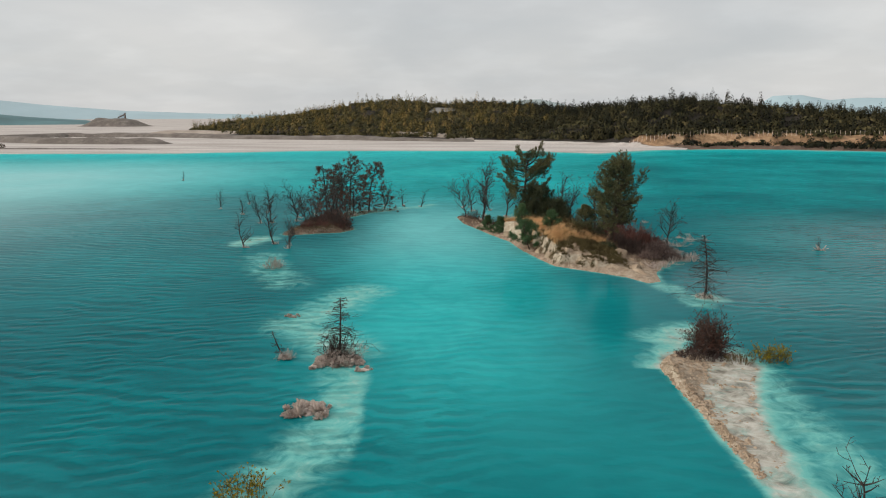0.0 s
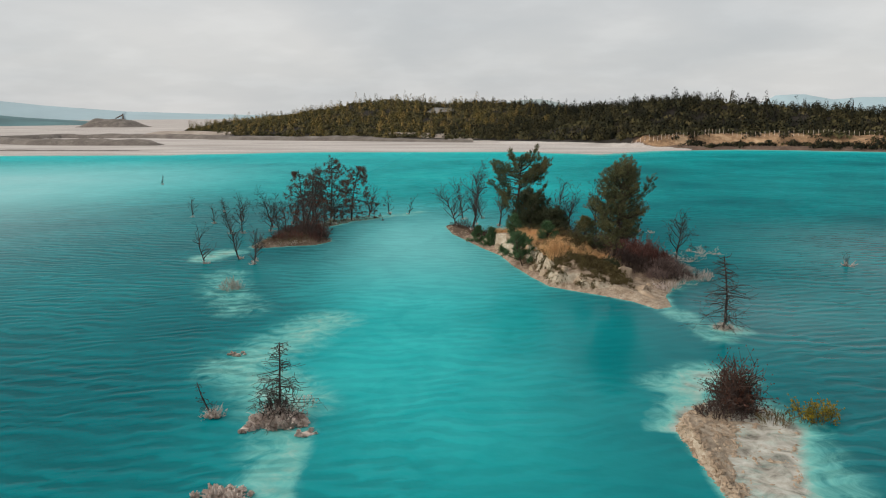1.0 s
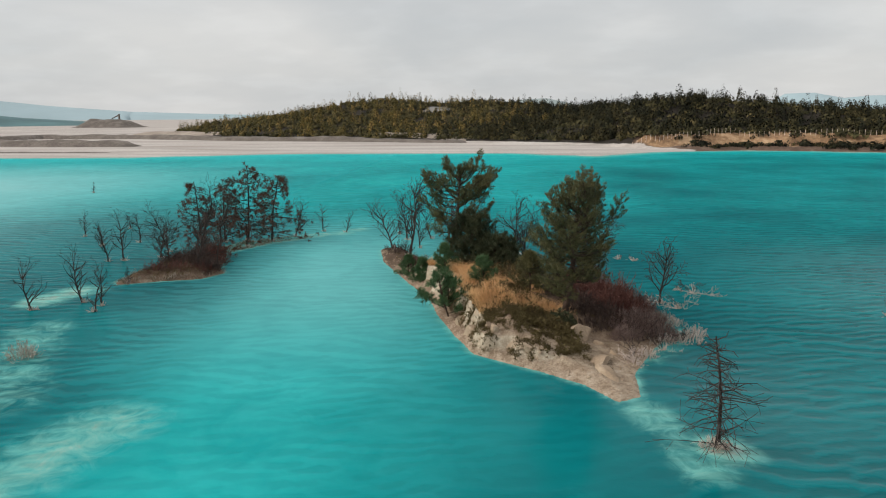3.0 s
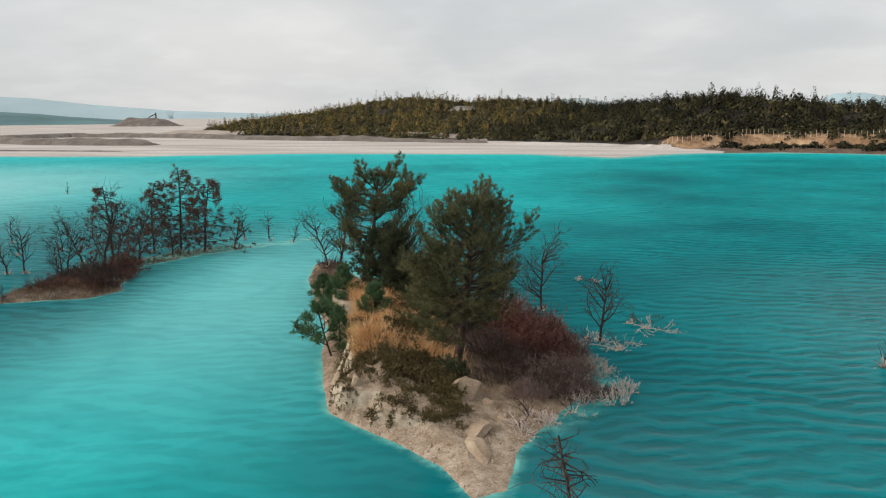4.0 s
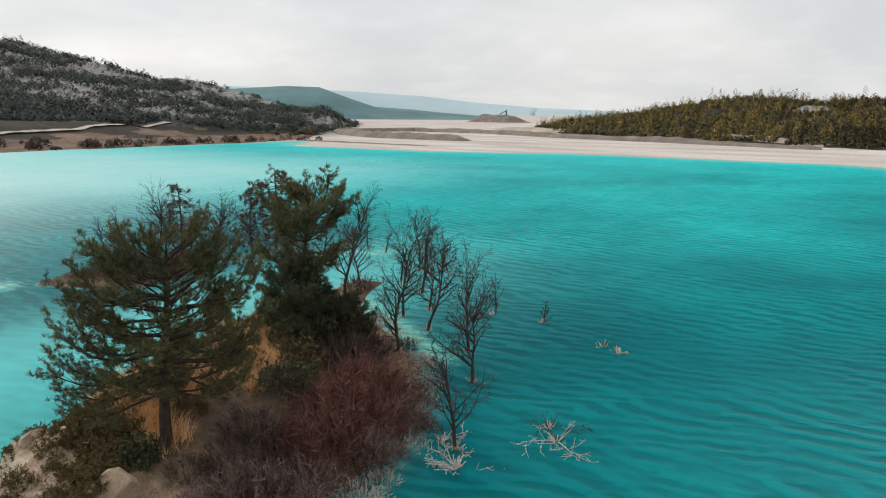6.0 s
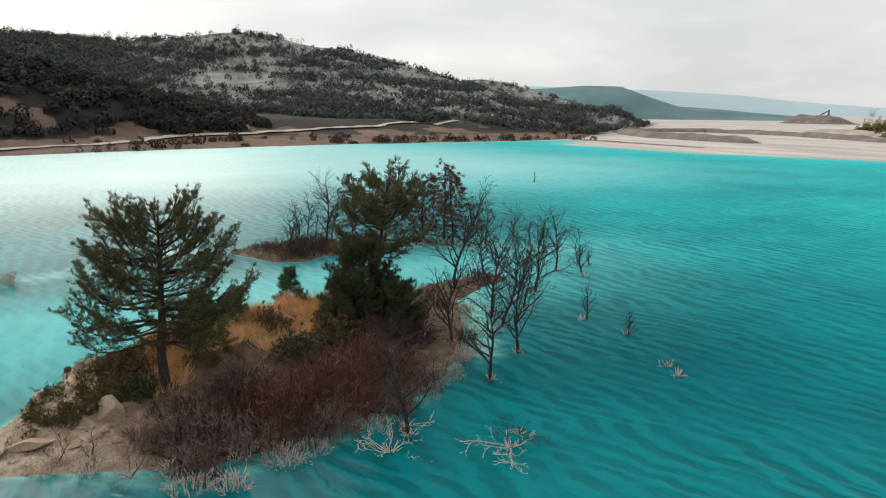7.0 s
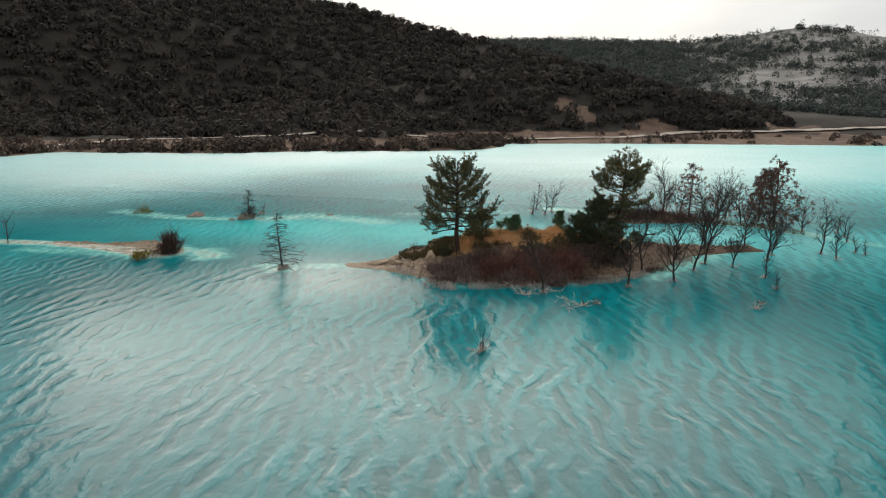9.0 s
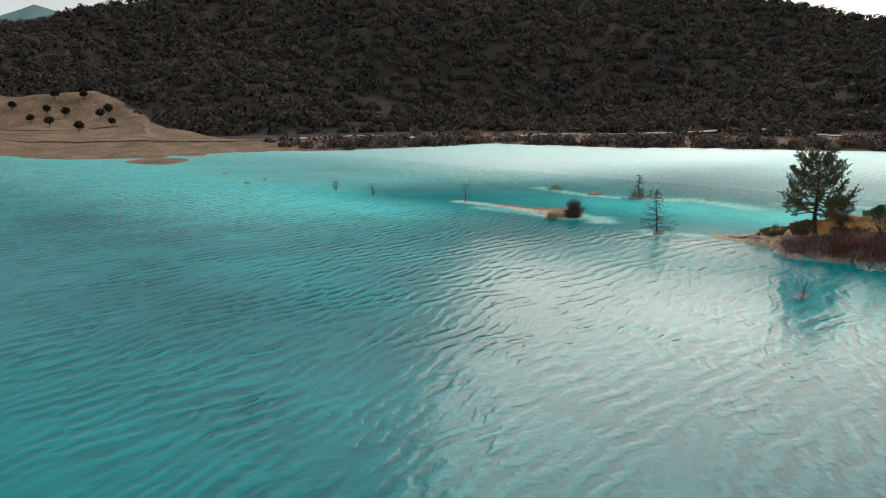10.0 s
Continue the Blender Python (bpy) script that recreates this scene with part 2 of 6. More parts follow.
def water_material():
    """Milky turquoise mineral water: suspended chalk gives its colour, wind its ripples.
    Attributes: shoal is how far the pale bed comes up to the surface, milk and pale how much chalk and painted sky
    reflection lighten it, calm the lee of the islands, sheen how strong the mirror is from place to place, haze how
    fine ripples blur it."""
    m = Mat("mineral_water", 0.1, 0.5)
    shoal, milk, calm = m.attr("shoal"), m.attr("milk"), m.attr("calm")
    n1 = m.noise(0.045, 4, 0.55)
    n2 = m.noise(0.35, 4, 0.6, dist=0.8)
    deep = m.mix(m.span(n1, 0.3, 0.7), (0.0, 0.100, 0.118), (0.0, 0.158, 0.176))
    chalky = m.mix(m.span(n2, 0.3, 0.7), (0.008, 0.40, 0.415), (0.024, 0.47, 0.48))
    mk = m.math("ADD", milk, m.math("MULTIPLY", m.math("SUBTRACT", n1, 0.5), 0.5))
    c = m.mix(m.span(mk, 0.0, 1.0), deep, chalky)
    # whitish colour laid over far water for sky reflection, and for lagoon chalk
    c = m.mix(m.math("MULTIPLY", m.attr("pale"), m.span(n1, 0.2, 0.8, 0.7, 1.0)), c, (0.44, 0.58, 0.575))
    # the bed, seen through the last decimetres
    bed = m.ramp(m.noise(1.3, 5, 0.65, dist=0.6), [(0.3, (0.13, 0.115, 0.095)), (0.5, (0.36, 0.34, 0.29)), (0.7, (0.54, 0.52, 0.47))])
    sh = m.math("ADD", shoal, m.math("MULTIPLY", m.math("SUBTRACT", m.noise(0.8, 5, 0.65, dist=1.0), 0.5), m.math("MULTIPLY", m.span(shoal, 0.0, 0.35), 0.9)))
    pale = m.mix(m.span(sh, 0.10, 0.62), c, (0.15, 0.44, 0.40))
    c = m.mix(m.span(sh, 0.42, 0.95), pale, bed)
    # ripples: wind waves with crests running east and west, a crossing train and a little chop
    def crests(turn, stretch, scale, detail, rough, dist):
        g = m.n("NewGeometry")
        mp = m.n("Mapping")
        mp.vector_type = "TEXTURE"
        mp.inputs["Rotation"].default_value = (0, 0, radians(turn))
        mp.inputs["Scale"].default_value = (stretch, 1, 1)
        m.l(g.outputs["Position"], mp.inputs["Vector"])
        return m.noise(scale, detail, rough, mp.outputs[0], dist)

    def train(turn, length, bend, seed):
        g = m.n("NewGeometry")
        mp = m.n("Mapping")
        mp.inputs["Rotation"].default_value = (0, 0, radians(turn))
        mp.inputs["Location"].default_value = (seed, seed, 0)
        m.l(g.outputs["Position"], mp.inputs["Vector"])
        sp = m.n("SeparateXYZ"); m.l(mp.outputs[0], sp.inputs[0])
        ph = m.math("MULTIPLY_ADD", m.noise(0.17 / length, 4, 0.6, mp.outputs[0], 0.3), bend, m.math("MULTIPLY", sp.outputs["Y"], 6.283 / length))
        w = m.math("POWER", m.span(m.math("SINE", ph), -1.0, 1.0), 1.5)
        return m.math("MULTIPLY_ADD", m.math("SUBTRACT", w, 0.42), m.span(m.noise(0.30 / length, 3, 0.6, mp.outputs[0], 0.4), 0.36, 0.66, 0.0, 1.0), 0.5)

    long, cross = train(4, 1.30, 19.0, 0.0), train(-19, 0.85, 18.0, 31.0)
    chop = crests(8, 1.8, 2.2, 3, 0.6, 0.5)
    gust = m.span(m.noise(0.035, 3, 0.6), 0.35, 0.65, 0.55, 1.0)
    a = m.math("ADD", m.math("MULTIPLY", long, 0.34), m.math("ADD", m.math("MULTIPLY", cross, 0.26), m.math("MULTIPLY", crests(3, 2.4, 0.8, 4, 0.6, 0.5), 0.40)))
    still = m.math("MULTIPLY", gust, m.span(calm, 0.0, 0.7, 1.0, 0.22))
    h = m.math("MULTIPLY", m.math("ADD", a, m.math("MULTIPLY", chop, 0.22)), still)
    nrm = m.bump(h, 1.0, 0.24)
    soft = m.bump(h, 1.0, 0.085)
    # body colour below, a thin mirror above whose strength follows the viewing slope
    crest = m.span(m.math("ADD", a, m.math("MULTIPLY", chop, 0.15)), 0.42, 0.70, 0.66, 1.16)   # wave shading put into the colour: troughs darker, crests lighter
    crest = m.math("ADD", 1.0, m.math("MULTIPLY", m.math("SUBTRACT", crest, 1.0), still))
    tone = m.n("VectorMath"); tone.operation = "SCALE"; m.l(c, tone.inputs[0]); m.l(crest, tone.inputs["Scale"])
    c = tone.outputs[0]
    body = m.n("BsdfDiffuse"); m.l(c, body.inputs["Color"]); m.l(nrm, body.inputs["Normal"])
    gloss = m.n("BsdfGlossy", Roughness=0.12); m.l(m.attr("haze"), gloss.inputs["Roughness"]); m.l(soft, gloss.inputs["Normal"])
    fres = m.n("Fresnel", IOR=1.33); m.l(m.bump(h, 1.0, 0.15), fres.inputs["Normal"])
    top = m.n("MixShader")
    m.l(m.math("MULTIPLY", fres.outputs[0], m.attr("sheen")), top.inputs[0])
    m.l(body.outputs[0], top.inputs[1]); m.l(gloss.outputs[0], top.inputs[2])
    m.nt.nodes.remove(m.b)
    m.l(top.outputs[0], m.nt.nodes["Material Output"].inputs["Surface"])
    return m.m


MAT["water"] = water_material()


def ground_material():
    """The shores: white mud flats, tan banks and dry grass, then scrub soil and bare limestone on the hills.
    Attributes: mud, bank, rocky and field mark out what the ground is made of; hill ground is dark scrub litter."""
    m = Mat("shore_ground", 0.95, 0.12)
    n1, n2, n3 = m.noise(0.02, 5, 0.6), m.noise(0.12, 5, 0.65), m.noise(0.8, 4, 0.6)
    f = m.math("ADD", m.math("MULTIPLY", n2, 0.6), m.math("MULTIPLY", n3, 0.4))
    scrub = m.ramp(f, [(0.3, (0.020, 0.017, 0.015)), (0.5, (0.030, 0.026, 0.022)), (0.7, (0.048, 0.039, 0.032))])
    ledge = m.noise(0.16, 5, 0.65, m.coords((0.35, 0.35, 2.2)), 0.5)
    lime = m.ramp(m.math("ADD", m.math("MULTIPLY", ledge, 0.7), m.math("MULTIPLY", n3, 0.3)), [(0.36, (0.11, 0.106, 0.098)), (0.5, (0.235, 0.225, 0.21)), (0.66, (0.37, 0.355, 0.335))])
    bank = m.ramp(f, [(0.3, (0.060, 0.039, 0.029)), (0.5, (0.125, 0.084, 0.062)), (0.7, (0.22, 0.158, 0.118))])
    field = m.ramp(f, [(0.34, (0.060, 0.040, 0.026)), (0.5, (0.13, 0.088, 0.056)), (0.68, (0.215, 0.155, 0.105))])
    streak = m.noise(0.05, 5, 0.6, m.coords((0.3, 1.6, 1)), 0.6)
    mud = m.ramp(m.math("ADD", m.math("MULTIPLY", streak, 0.7), m.math("MULTIPLY", n3, 0.3)),
                 [(0.32, (0.30, 0.265, 0.245)), (0.5, (0.42, 0.378, 0.352)), (0.68, (0.60, 0.56, 0.53))])
    wob = m.math("MULTIPLY", m.math("SUBTRACT", n2, 0.5), 0.7)
    # far hills get haze in their litter colour: paler, greyer green
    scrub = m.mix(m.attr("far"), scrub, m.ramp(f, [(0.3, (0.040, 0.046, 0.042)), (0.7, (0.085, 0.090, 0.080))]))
    c = m.mix(m.span(m.math("ADD", m.attr("rocky"), m.math("MULTIPLY", m.math("SUBTRACT", m.noise(0.06, 5, 0.7), 0.5), 1.1)), 0.32, 0.5), scrub, lime)
    c = m.mix(m.span(m.math("ADD", m.attr("bank"), wob), 0.4, 0.6), c, bank)
    c = m.mix(m.span(m.math("ADD", m.attr("field"), wob), 0.45, 0.55), c, field)
    ochre = m.ramp(f, [(0.35, (0.10, 0.06, 0.038)), (0.5, (0.30, 0.185, 0.105)), (0.68, (0.52, 0.37, 0.235))])
    c = m.mix(m.span(m.math("ADD", m.attr("ochre"), wob), 0.4, 0.6), c, ochre)
    c = m.mix(m.span(m.math("ADD", m.attr("mud"), m.math("MULTIPLY", wob, 0.3)), 0.45, 0.55), c, mud)
    m.color(c)
    m.bump(f, 0.6, 0.5)
    return m.m


MAT["ground"] = ground_material()


def plain(name, base, rough=0.9, vary=0.25, scale=0.5, metallic=0.0):
    m = Mat(name, rough, 0.3)
    f = m.noise(scale, 5, 0.6)
    m.color(m.ramp(f, [(0.3, tuple(v * (1 - vary) for v in base)), (0.7, tuple(min(1, v * (1 + vary)) for v in base))]))
    m.b.inputs["Metallic"].default_value = metallic
    return m.m




def far_leaves(name, stops):
    """Foliage seen from afar: each plant has its own tone, each leaf mass strays a little from it."""
    m = Mat(name, 0.9, 0.15)
    g = m.n("NewGeometry")
    f = m.math("MULTIPLY_ADD", m.math("SUBTRACT", g.outputs["Random Per Island"], 0.5), 0.30, m.attr("tone"))
    f = m.math("MULTIPLY_ADD", m.math("SUBTRACT", m.noise(0.9, 3, 0.6), 0.5), 0.35, f)
    m.color(m.ramp(f, stops))
    d = m.n("Attribute")
    d.attribute_name = "dome"   # leaves lie round the plant, so it shades as a rounded mass
    m.l(d.outputs["Vector"], m.b.inputs["Normal"])
    return m.m


MAT["far_tree"] = far_leaves("far_pine_wood", [(0.2, (0.043, 0.043, 0.017)), (0.42, (0.111, 0.092, 0.029)), (0.6, (0.187, 0.136, 0.043)), (0.85, (0.281, 0.187, 0.064))])
MAT["far_under"] = far_leaves("wood_undergrowth", [(0.2, (0.026, 0.027, 0.014)), (0.5, (0.060, 0.054, 0.024)), (0.85, (0.125, 0.10, 0.045))])
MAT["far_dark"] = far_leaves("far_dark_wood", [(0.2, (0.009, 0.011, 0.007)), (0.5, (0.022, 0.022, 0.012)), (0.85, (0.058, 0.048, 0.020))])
MAT["maquis"] = far_leaves("hill_scrub", [(0.2, (0.019, 0.018, 0.016)), (0.45, (0.032, 0.029, 0.025)), (0.62, (0.043, 0.037, 0.031)), (0.85, (0.064, 0.050, 0.042))])
# far scrub: aerial haze put into the leaf colour as a bluer, paler tone
MAT["maquis_hazed"] = far_leaves("hazed_hill_scrub", [(0.2, (0.036, 0.046, 0.042)), (0.5, (0.064, 0.076, 0.068)), (0.85, (0.105, 0.115, 0.098))])
MAT["shorebush"] = far_leaves("bare_shore_bushes", [(0.2, (0.026, 0.019, 0.016)), (0.5, (0.060, 0.043, 0.035)), (0.85, (0.12, 0.086, 0.064))])

# ---- mesh helpers ----


def mesh_of(name, verts, faces, mat, smooth=False):
    me = bpy.data.meshes.new(name)
    if isinstance(faces, np.ndarray):
        verts = np.asarray(verts, np.float32)
        n, k = faces.shape
        me.vertices.add(len(verts))
        me.vertices.foreach_set("co", verts.ravel())
        me.loops.add(n * k)
        me.loops.foreach_set("vertex_index", faces.ravel().astype(np.int32))
        me.polygons.add(n)
        me.polygons.foreach_set("loop_start", np.arange(0, n * k, k, dtype=np.int32))
        me.update(calc_edges=True)
    else:
        me.from_pydata(verts, [], faces)
    me.materials.append(MAT[mat])
    me.polygons.foreach_set("use_smooth", [smooth] * len(me.polygons))
    me.update()
    return me


def put(name, verts, faces, mat, parent=None, label="", smooth=False):
    ob = new(name, mesh_of(name, verts, faces, mat, smooth))
    if parent is not None:
        ob.parent = parent
    return tagged(ob, label)


def empty(name, x, y, z, label, category, group="", kind=""):
    ob = new(name)
    ob.location = (x, y, z)
    ob.empty_display_size = 0.3
    return tagged(ob, label, category, group, kind)


def join(pieces):
    vs, fs, k = [], [], 0
    for v, f in pieces:
        vs.append(v); fs.append(f + k); k += len(v)
    return np.concatenate(vs), np.concatenate(fs)


def tubes(segs, sides=4):
    """Tapered tubes for rows of x0 y0 z0 x1 y1 z1 r0 r1."""
    s = np.asarray(segs, float)
    a, b, r0, r1 = s[:, :3], s[:, 3:6], s[:, 6], s[:, 7]
    d = b - a
    ln = np.linalg.norm(d, axis=1, keepdims=True) + 1e-9
    d = d / ln
    b = b + d * np.minimum(r1[:, None], ln * 0.2)
    ref = np.where(np.abs(d[:, 2:3]) > 0.9, [[1.0, 0, 0]], [[0, 0, 1.0]])
    u = np.cross(d, ref); u /= np.linalg.norm(u, axis=1, keepdims=True)
    v = np.cross(d, u)
    ang = np.arange(sides) * 2 * np.pi / sides
    ring = np.cos(ang)[None, :, None] * u[:, None] + np.sin(ang)[None, :, None] * v[:, None]
    v0 = a[:, None] + ring * r0[:, None, None]
    v1 = b[:, None] + ring * r1[:, None, None]
    verts = np.concatenate([v0, v1], 1).reshape(-1, 3)
    i = np.arange(sides); j = (i + 1) % sides
    f = np.stack([i, j, j + sides, i + sides], 1)
    faces = (f[None] + (np.arange(len(s)) * 2 * sides)[:, None, None]).reshape(-1, 4)
    return verts, faces


def blades(roots, tips, width, rng):
    """Thin triangles from roots to tips."""
    d = tips - roots
    r = rng.normal(size=d.shape)
    w = np.cross(d, r); w /= np.linalg.norm(w, axis=1, keepdims=True) + 1e-9
    w *= np.reshape(width, (-1, 1)) / 2
    verts = np.stack([roots - w, roots + w, tips], 1).reshape(-1, 3)
    return verts, np.arange(len(verts)).reshape(-1, 3)


def tufts(points, dirs, n, length, width, rng, spread=0.8):
    """Bundles of needles: n blades at each point, fanned round its direction."""
    k = len(points)
    d = np.repeat(dirs, n, 0) + rng.normal(size=(k * n, 3)) * spread
    d /= np.linalg.norm(d, axis=1, keepdims=True)
    root = np.repeat(points, n, 0) + rng.normal(size=(k * n, 3)) * length * 0.15
    ln = length * rng.uniform(0.6, 1.2, (k * n, 1))
    return blades(root, root + d * ln, width, rng)


def poly_dist(px, py, poly):
    """Signed distance to a closed outline, positive inside, and the index of the nearest edge."""
    best = np.full(px.shape, 1e18); idx = np.zeros(px.shape, int); inside = np.zeros(px.shape, bool)
    n = len(poly)
    for k in range(n):
        (ax, ay), (bx, by) = poly[k], poly[(k + 1) % n]
        ex, ey = bx - ax, by - ay
        t = np.clip(((px - ax) * ex + (py - ay) * ey) / (ex * ex + ey * ey), 0, 1)
        dd = (px - ax - t * ex) ** 2 + (py - ay - t * ey) ** 2
        near = dd < best
        best = np.where(near, dd, best); idx = np.where(near, k, idx)
        cross = ((ay > py) != (by > py)) & (px < (bx - ax) * (py - ay) / (by - ay + 1e-12) + ax)
        inside ^= cross
    d = np.sqrt(best)
    return np.where(inside, d, -d), idx


def line_dist(px, py, pts):
    """Distance to an open polyline, and the third coordinate there."""
    best = np.full(np.shape(px), 1e18); zz = np.zeros(np.shape(px))
    for a, b in zip(pts[:-1], pts[1:]):
        ex, ey = b[0] - a[0], b[1] - a[1]
        t = np.clip(((px - a[0]) * ex + (py - a[1]) * ey) / (ex * ex + ey * ey), 0, 1)
        dd = (px - a[0] - t * ex) ** 2 + (py - a[1] - t * ey) ** 2
        near = dd < best
        best = np.where(near, dd, best)
        if len(a) > 2:
            zz = np.where(near, a[2] + t * (b[2] - a[2]), zz)
    return np.sqrt(best), zz


def smooth(v, a, b):
    t = np.clip((v - a) / (b - a), 0, 1)
    return t * t * (3 - 2 * t)


def wavy(x, y, scale, seed=0, octaves=4):
    """Value noise, about -1 to 1."""
    rng = np.random.default_rng(seed)
    table = rng.uniform(-1, 1, (256, 256))
    out, amp, tot = np.zeros(np.shape(x)), 1.0, 0.0
    fx, fy = np.asarray(x, float) / scale, np.asarray(y, float) / scale
    for o in range(octaves):
        ix, iy = np.floor(fx).astype(int), np.floor(fy).astype(int)
        tx, ty = fx - ix, fy - iy
        tx, ty = tx * tx * (3 - 2 * tx), ty * ty * (3 - 2 * ty)
        g = lambda i, j: table[i % 256, j % 256]
        out += amp * ((g(ix, iy) * (1 - tx) + g(ix + 1, iy) * tx) * (1 - ty) + (g(ix, iy + 1) * (1 - tx) + g(ix + 1, iy + 1) * tx) * ty)
        tot += amp; amp *= 0.5
        fx, fy = fx * 2.03 + 17.3, fy * 2.03 + 5.1
    return out / tot * 1.4


def set_attr(me, name, values):
    a = me.attributes.new(name, "FLOAT", "POINT")
    a.data.foreach_set("value", np.asarray(values, np.float32))


# ---- plan ----
LAKE = [(-190, 262), (-189, 198), (-186, 136), (-170, 78), (-157, 42), (-127, 41), (-112, 20), (-103, -6), (-92, -19), (-82, -56), (-37, -66),
        (-9, -80), (16, -58), (19, -78), (31, -109), (90, -135), (180, -100), (240, 0), (232, 120), (175, 222), (126, 241), (85, 260), (54, 251),
        (34, 230), (7, 248), (-52, 247), (-75, 240), (-102, 228), (-158, 225)]
# the outline runs on far north, its pale colour painting haze over the valley
MUD = [(-196, 262), (-189, 225), (-100, 180), (36, 200), (70, 256), (35, 302), (-5, 324), (-125, 378), (-200, 470), (-234, 552), (-300, 780), (-300, 1400), (-500, 3600), (-3200, 2600),
       (-950, 900), (-430, 560), (-275, 380), (-215, 290)]
ROAD = [(-40, -95), (-62, -91), (-79, -66), (-104, -58), (-124, -38), (-137, -20), (-150, 8), (-168, 42), (-190, 80), (-206, 99), (-232, 165), (-252, 237)]
TRACKS = [[(26, -158), (16.8, -159.5), (7.5, -160.4), (-0.5, -157.2), (-14, -151)], [(26, -146), (14.9, -133), (4.8, -110.5), (-18.1, -99.4), (-40, -95)], [(-21, -147), (-10, -122), (-6, -108)], [(-94, -64), (-88, -60), (-82, -56)]]
RIDGES = [  # crest points and half-width
    ([(-205, 500, 2), (-173, 482, 5), (-136, 474, 8), (-109, 471, 13), (-89, 468, 17), (-67, 463, 19), (-48, 460, 18), (-32, 455, 16), (-15, 450, 17), (25, 430, 14)], 105),
    ([(25, 430, 13), (49, 400, 10.5), (61, 368, 9.5), (74, 335, 12), (87, 326, 13), (96, 318, 13), (107, 310, 12), (118, 302, 10), (132, 294, 7.5), (150, 285, 4)], 62),
    ([(70, -340, 30), (-34, -323, 45), (-82, -306, 58), (-200, -260, 88), (-300, -160, 88), (-340, -80, 64), (-317, -20, 48), (-302, 8, 40), (-275, 40, 30), (-256, 65, 25), (-236, 82, 16), (-215, 111, 9)], 185),
    ([(-480, -120, 60), (-501, -15, 56), (-506, 65, 55), (-502, 132, 54), (-489, 200, 62), (-470, 261, 54), (-447, 315, 42), (-432, 342, 31), (-418, 372, 12)], 235),
    ([(-760, 420, 30), (-685, 497, 41), (-669, 522, 46), (-650, 551, 41), (-627, 582, 29), (-602, 612, 12)], 190),
]


def eroded(x, y, s):
    """Bare gullied patches low on the western slope."""
    return smooth(wavy(x, y, 15, 140, 3), 0.18, 0.42) * smooth(y, 34, 52) * smooth(s, 22, 28) * (1 - smooth(s, 44, 66)) * (x < -150)


def land(x, y):
    """Height of the ground, and what it is made of."""
    x, y = np.asarray(x, float), np.asarray(y, float)
    s = -poly_dist(x, y, LAKE)[0] + 2.0 * wavy(x, y, 14, 3, 3)
    mudd = poly_dist(x, y, MUD)[0]
    mud = smooth(mudd, -2, 4)
    z = np.where(s < 0, np.maximum(-2.5, s * 0.15), 0)
    bankz = 0.15 + np.minimum(s, 28) * 0.055 + 0.25 * wavy(x, y, 9, 5, 3)
    mudz = 0.06 + np.minimum(s, 60) * 0.004
    north = smooth(x, 40, 62) * smooth(y, 200, 230) * (1 - mud)   # cut bank under the pine wood
    cliff = 1.0 + 3.6 * smooth(s, 16, 22) + 0.5 * wavy(x, y, 5, 8, 3)
    pos = mudz * mud + (bankz * (1 - north) + cliff * north) * (1 - mud)
    z = np.where(s < 0, z, pos * smooth(s, 0, 2.5))
    hill = np.zeros(x.shape)
    rocky = np.zeros(x.shape)
    for k, (pts, w) in enumerate(RIDGES):
        d = line_dist(x, y, pts)[0]
        near = [line_dist(x, y, pts[i:i + 2]) for i in range(len(pts) - 1)]
        wt = [np.exp(-(q[0] - d) / 14) for q in near]
        zc = sum(a * q[1] for a, q in zip(wt, near)) / sum(wt)
        ww = w * (1 + 0.18 * wavy(x, y, 90, 20 + k, 2))
        t = np.clip(1 - d / ww, 0, 1)
        form = np.where(t > 0, t ** 1.15, 0)
        hk = zc * form + (3.2 if k > 1 else 1.2) * wavy(x, y, 42 if k > 1 else 18, 40 + k, 4) * smooth(t, 0.05, 0.4) * (1 - smooth(t, 0.8, 1.0) * 0.7)
        hill = np.maximum(hill, hk)
        if k in (3, 4):
            mid = smooth(t, 0.16, 0.34) * (1 - smooth(t, 0.93, 1.0) * 0.4)
            rocky = np.maximum(rocky, mid * (0.85 + 0.45 * wavy(x, y, 70, 60, 3)) * smooth(y, 90, 150))
        if k == 0:
            rocky = np.maximum(rocky, 0.9 * np.exp(-(((x + 31) / 9) ** 2 + ((y - 432) / 14) ** 2)))
    grow = smooth(s, 22, 70)
    z = z + np.maximum(hill, 0) * grow * smooth(-mudd, 2, 24)
    bank = (1 - smooth(s, 24, 34)) * (1 - mud)
    bank = np.maximum(bank, north * (1 - smooth(s, 24, 30)))
    bank = np.maximum(bank, eroded(x, y, s))
    fielda = smooth(x + 3 * wavy(x, y, 18, 67, 3), -31, -21) * smooth(-y, 60, 75) * (1 - smooth(s + 6 * wavy(x, y, 25, 68, 2), 92, 108)) * (s > 0)
    z = z + fielda * smooth(s, 6, 110) * 4.5 + fielda * 0.8 * wavy(x, y, 16, 66, 3)
    return z, s, mud, bank, np.clip(rocky, 0, 1), fielda


def ridge_owner(x, y):
    """Which ridge the ground belongs to."""
    best, own = np.full(np.shape(x), -1.0), np.zeros(np.shape(x), int)
    for k, (pts, w) in enumerate(RIDGES):
        d, zc = line_dist(x, y, pts)
        v = zc * np.clip(1 - d / w, 0, 1)
        own = np.where(v > best, k, own)
        best = np.maximum(best, v)
    return own


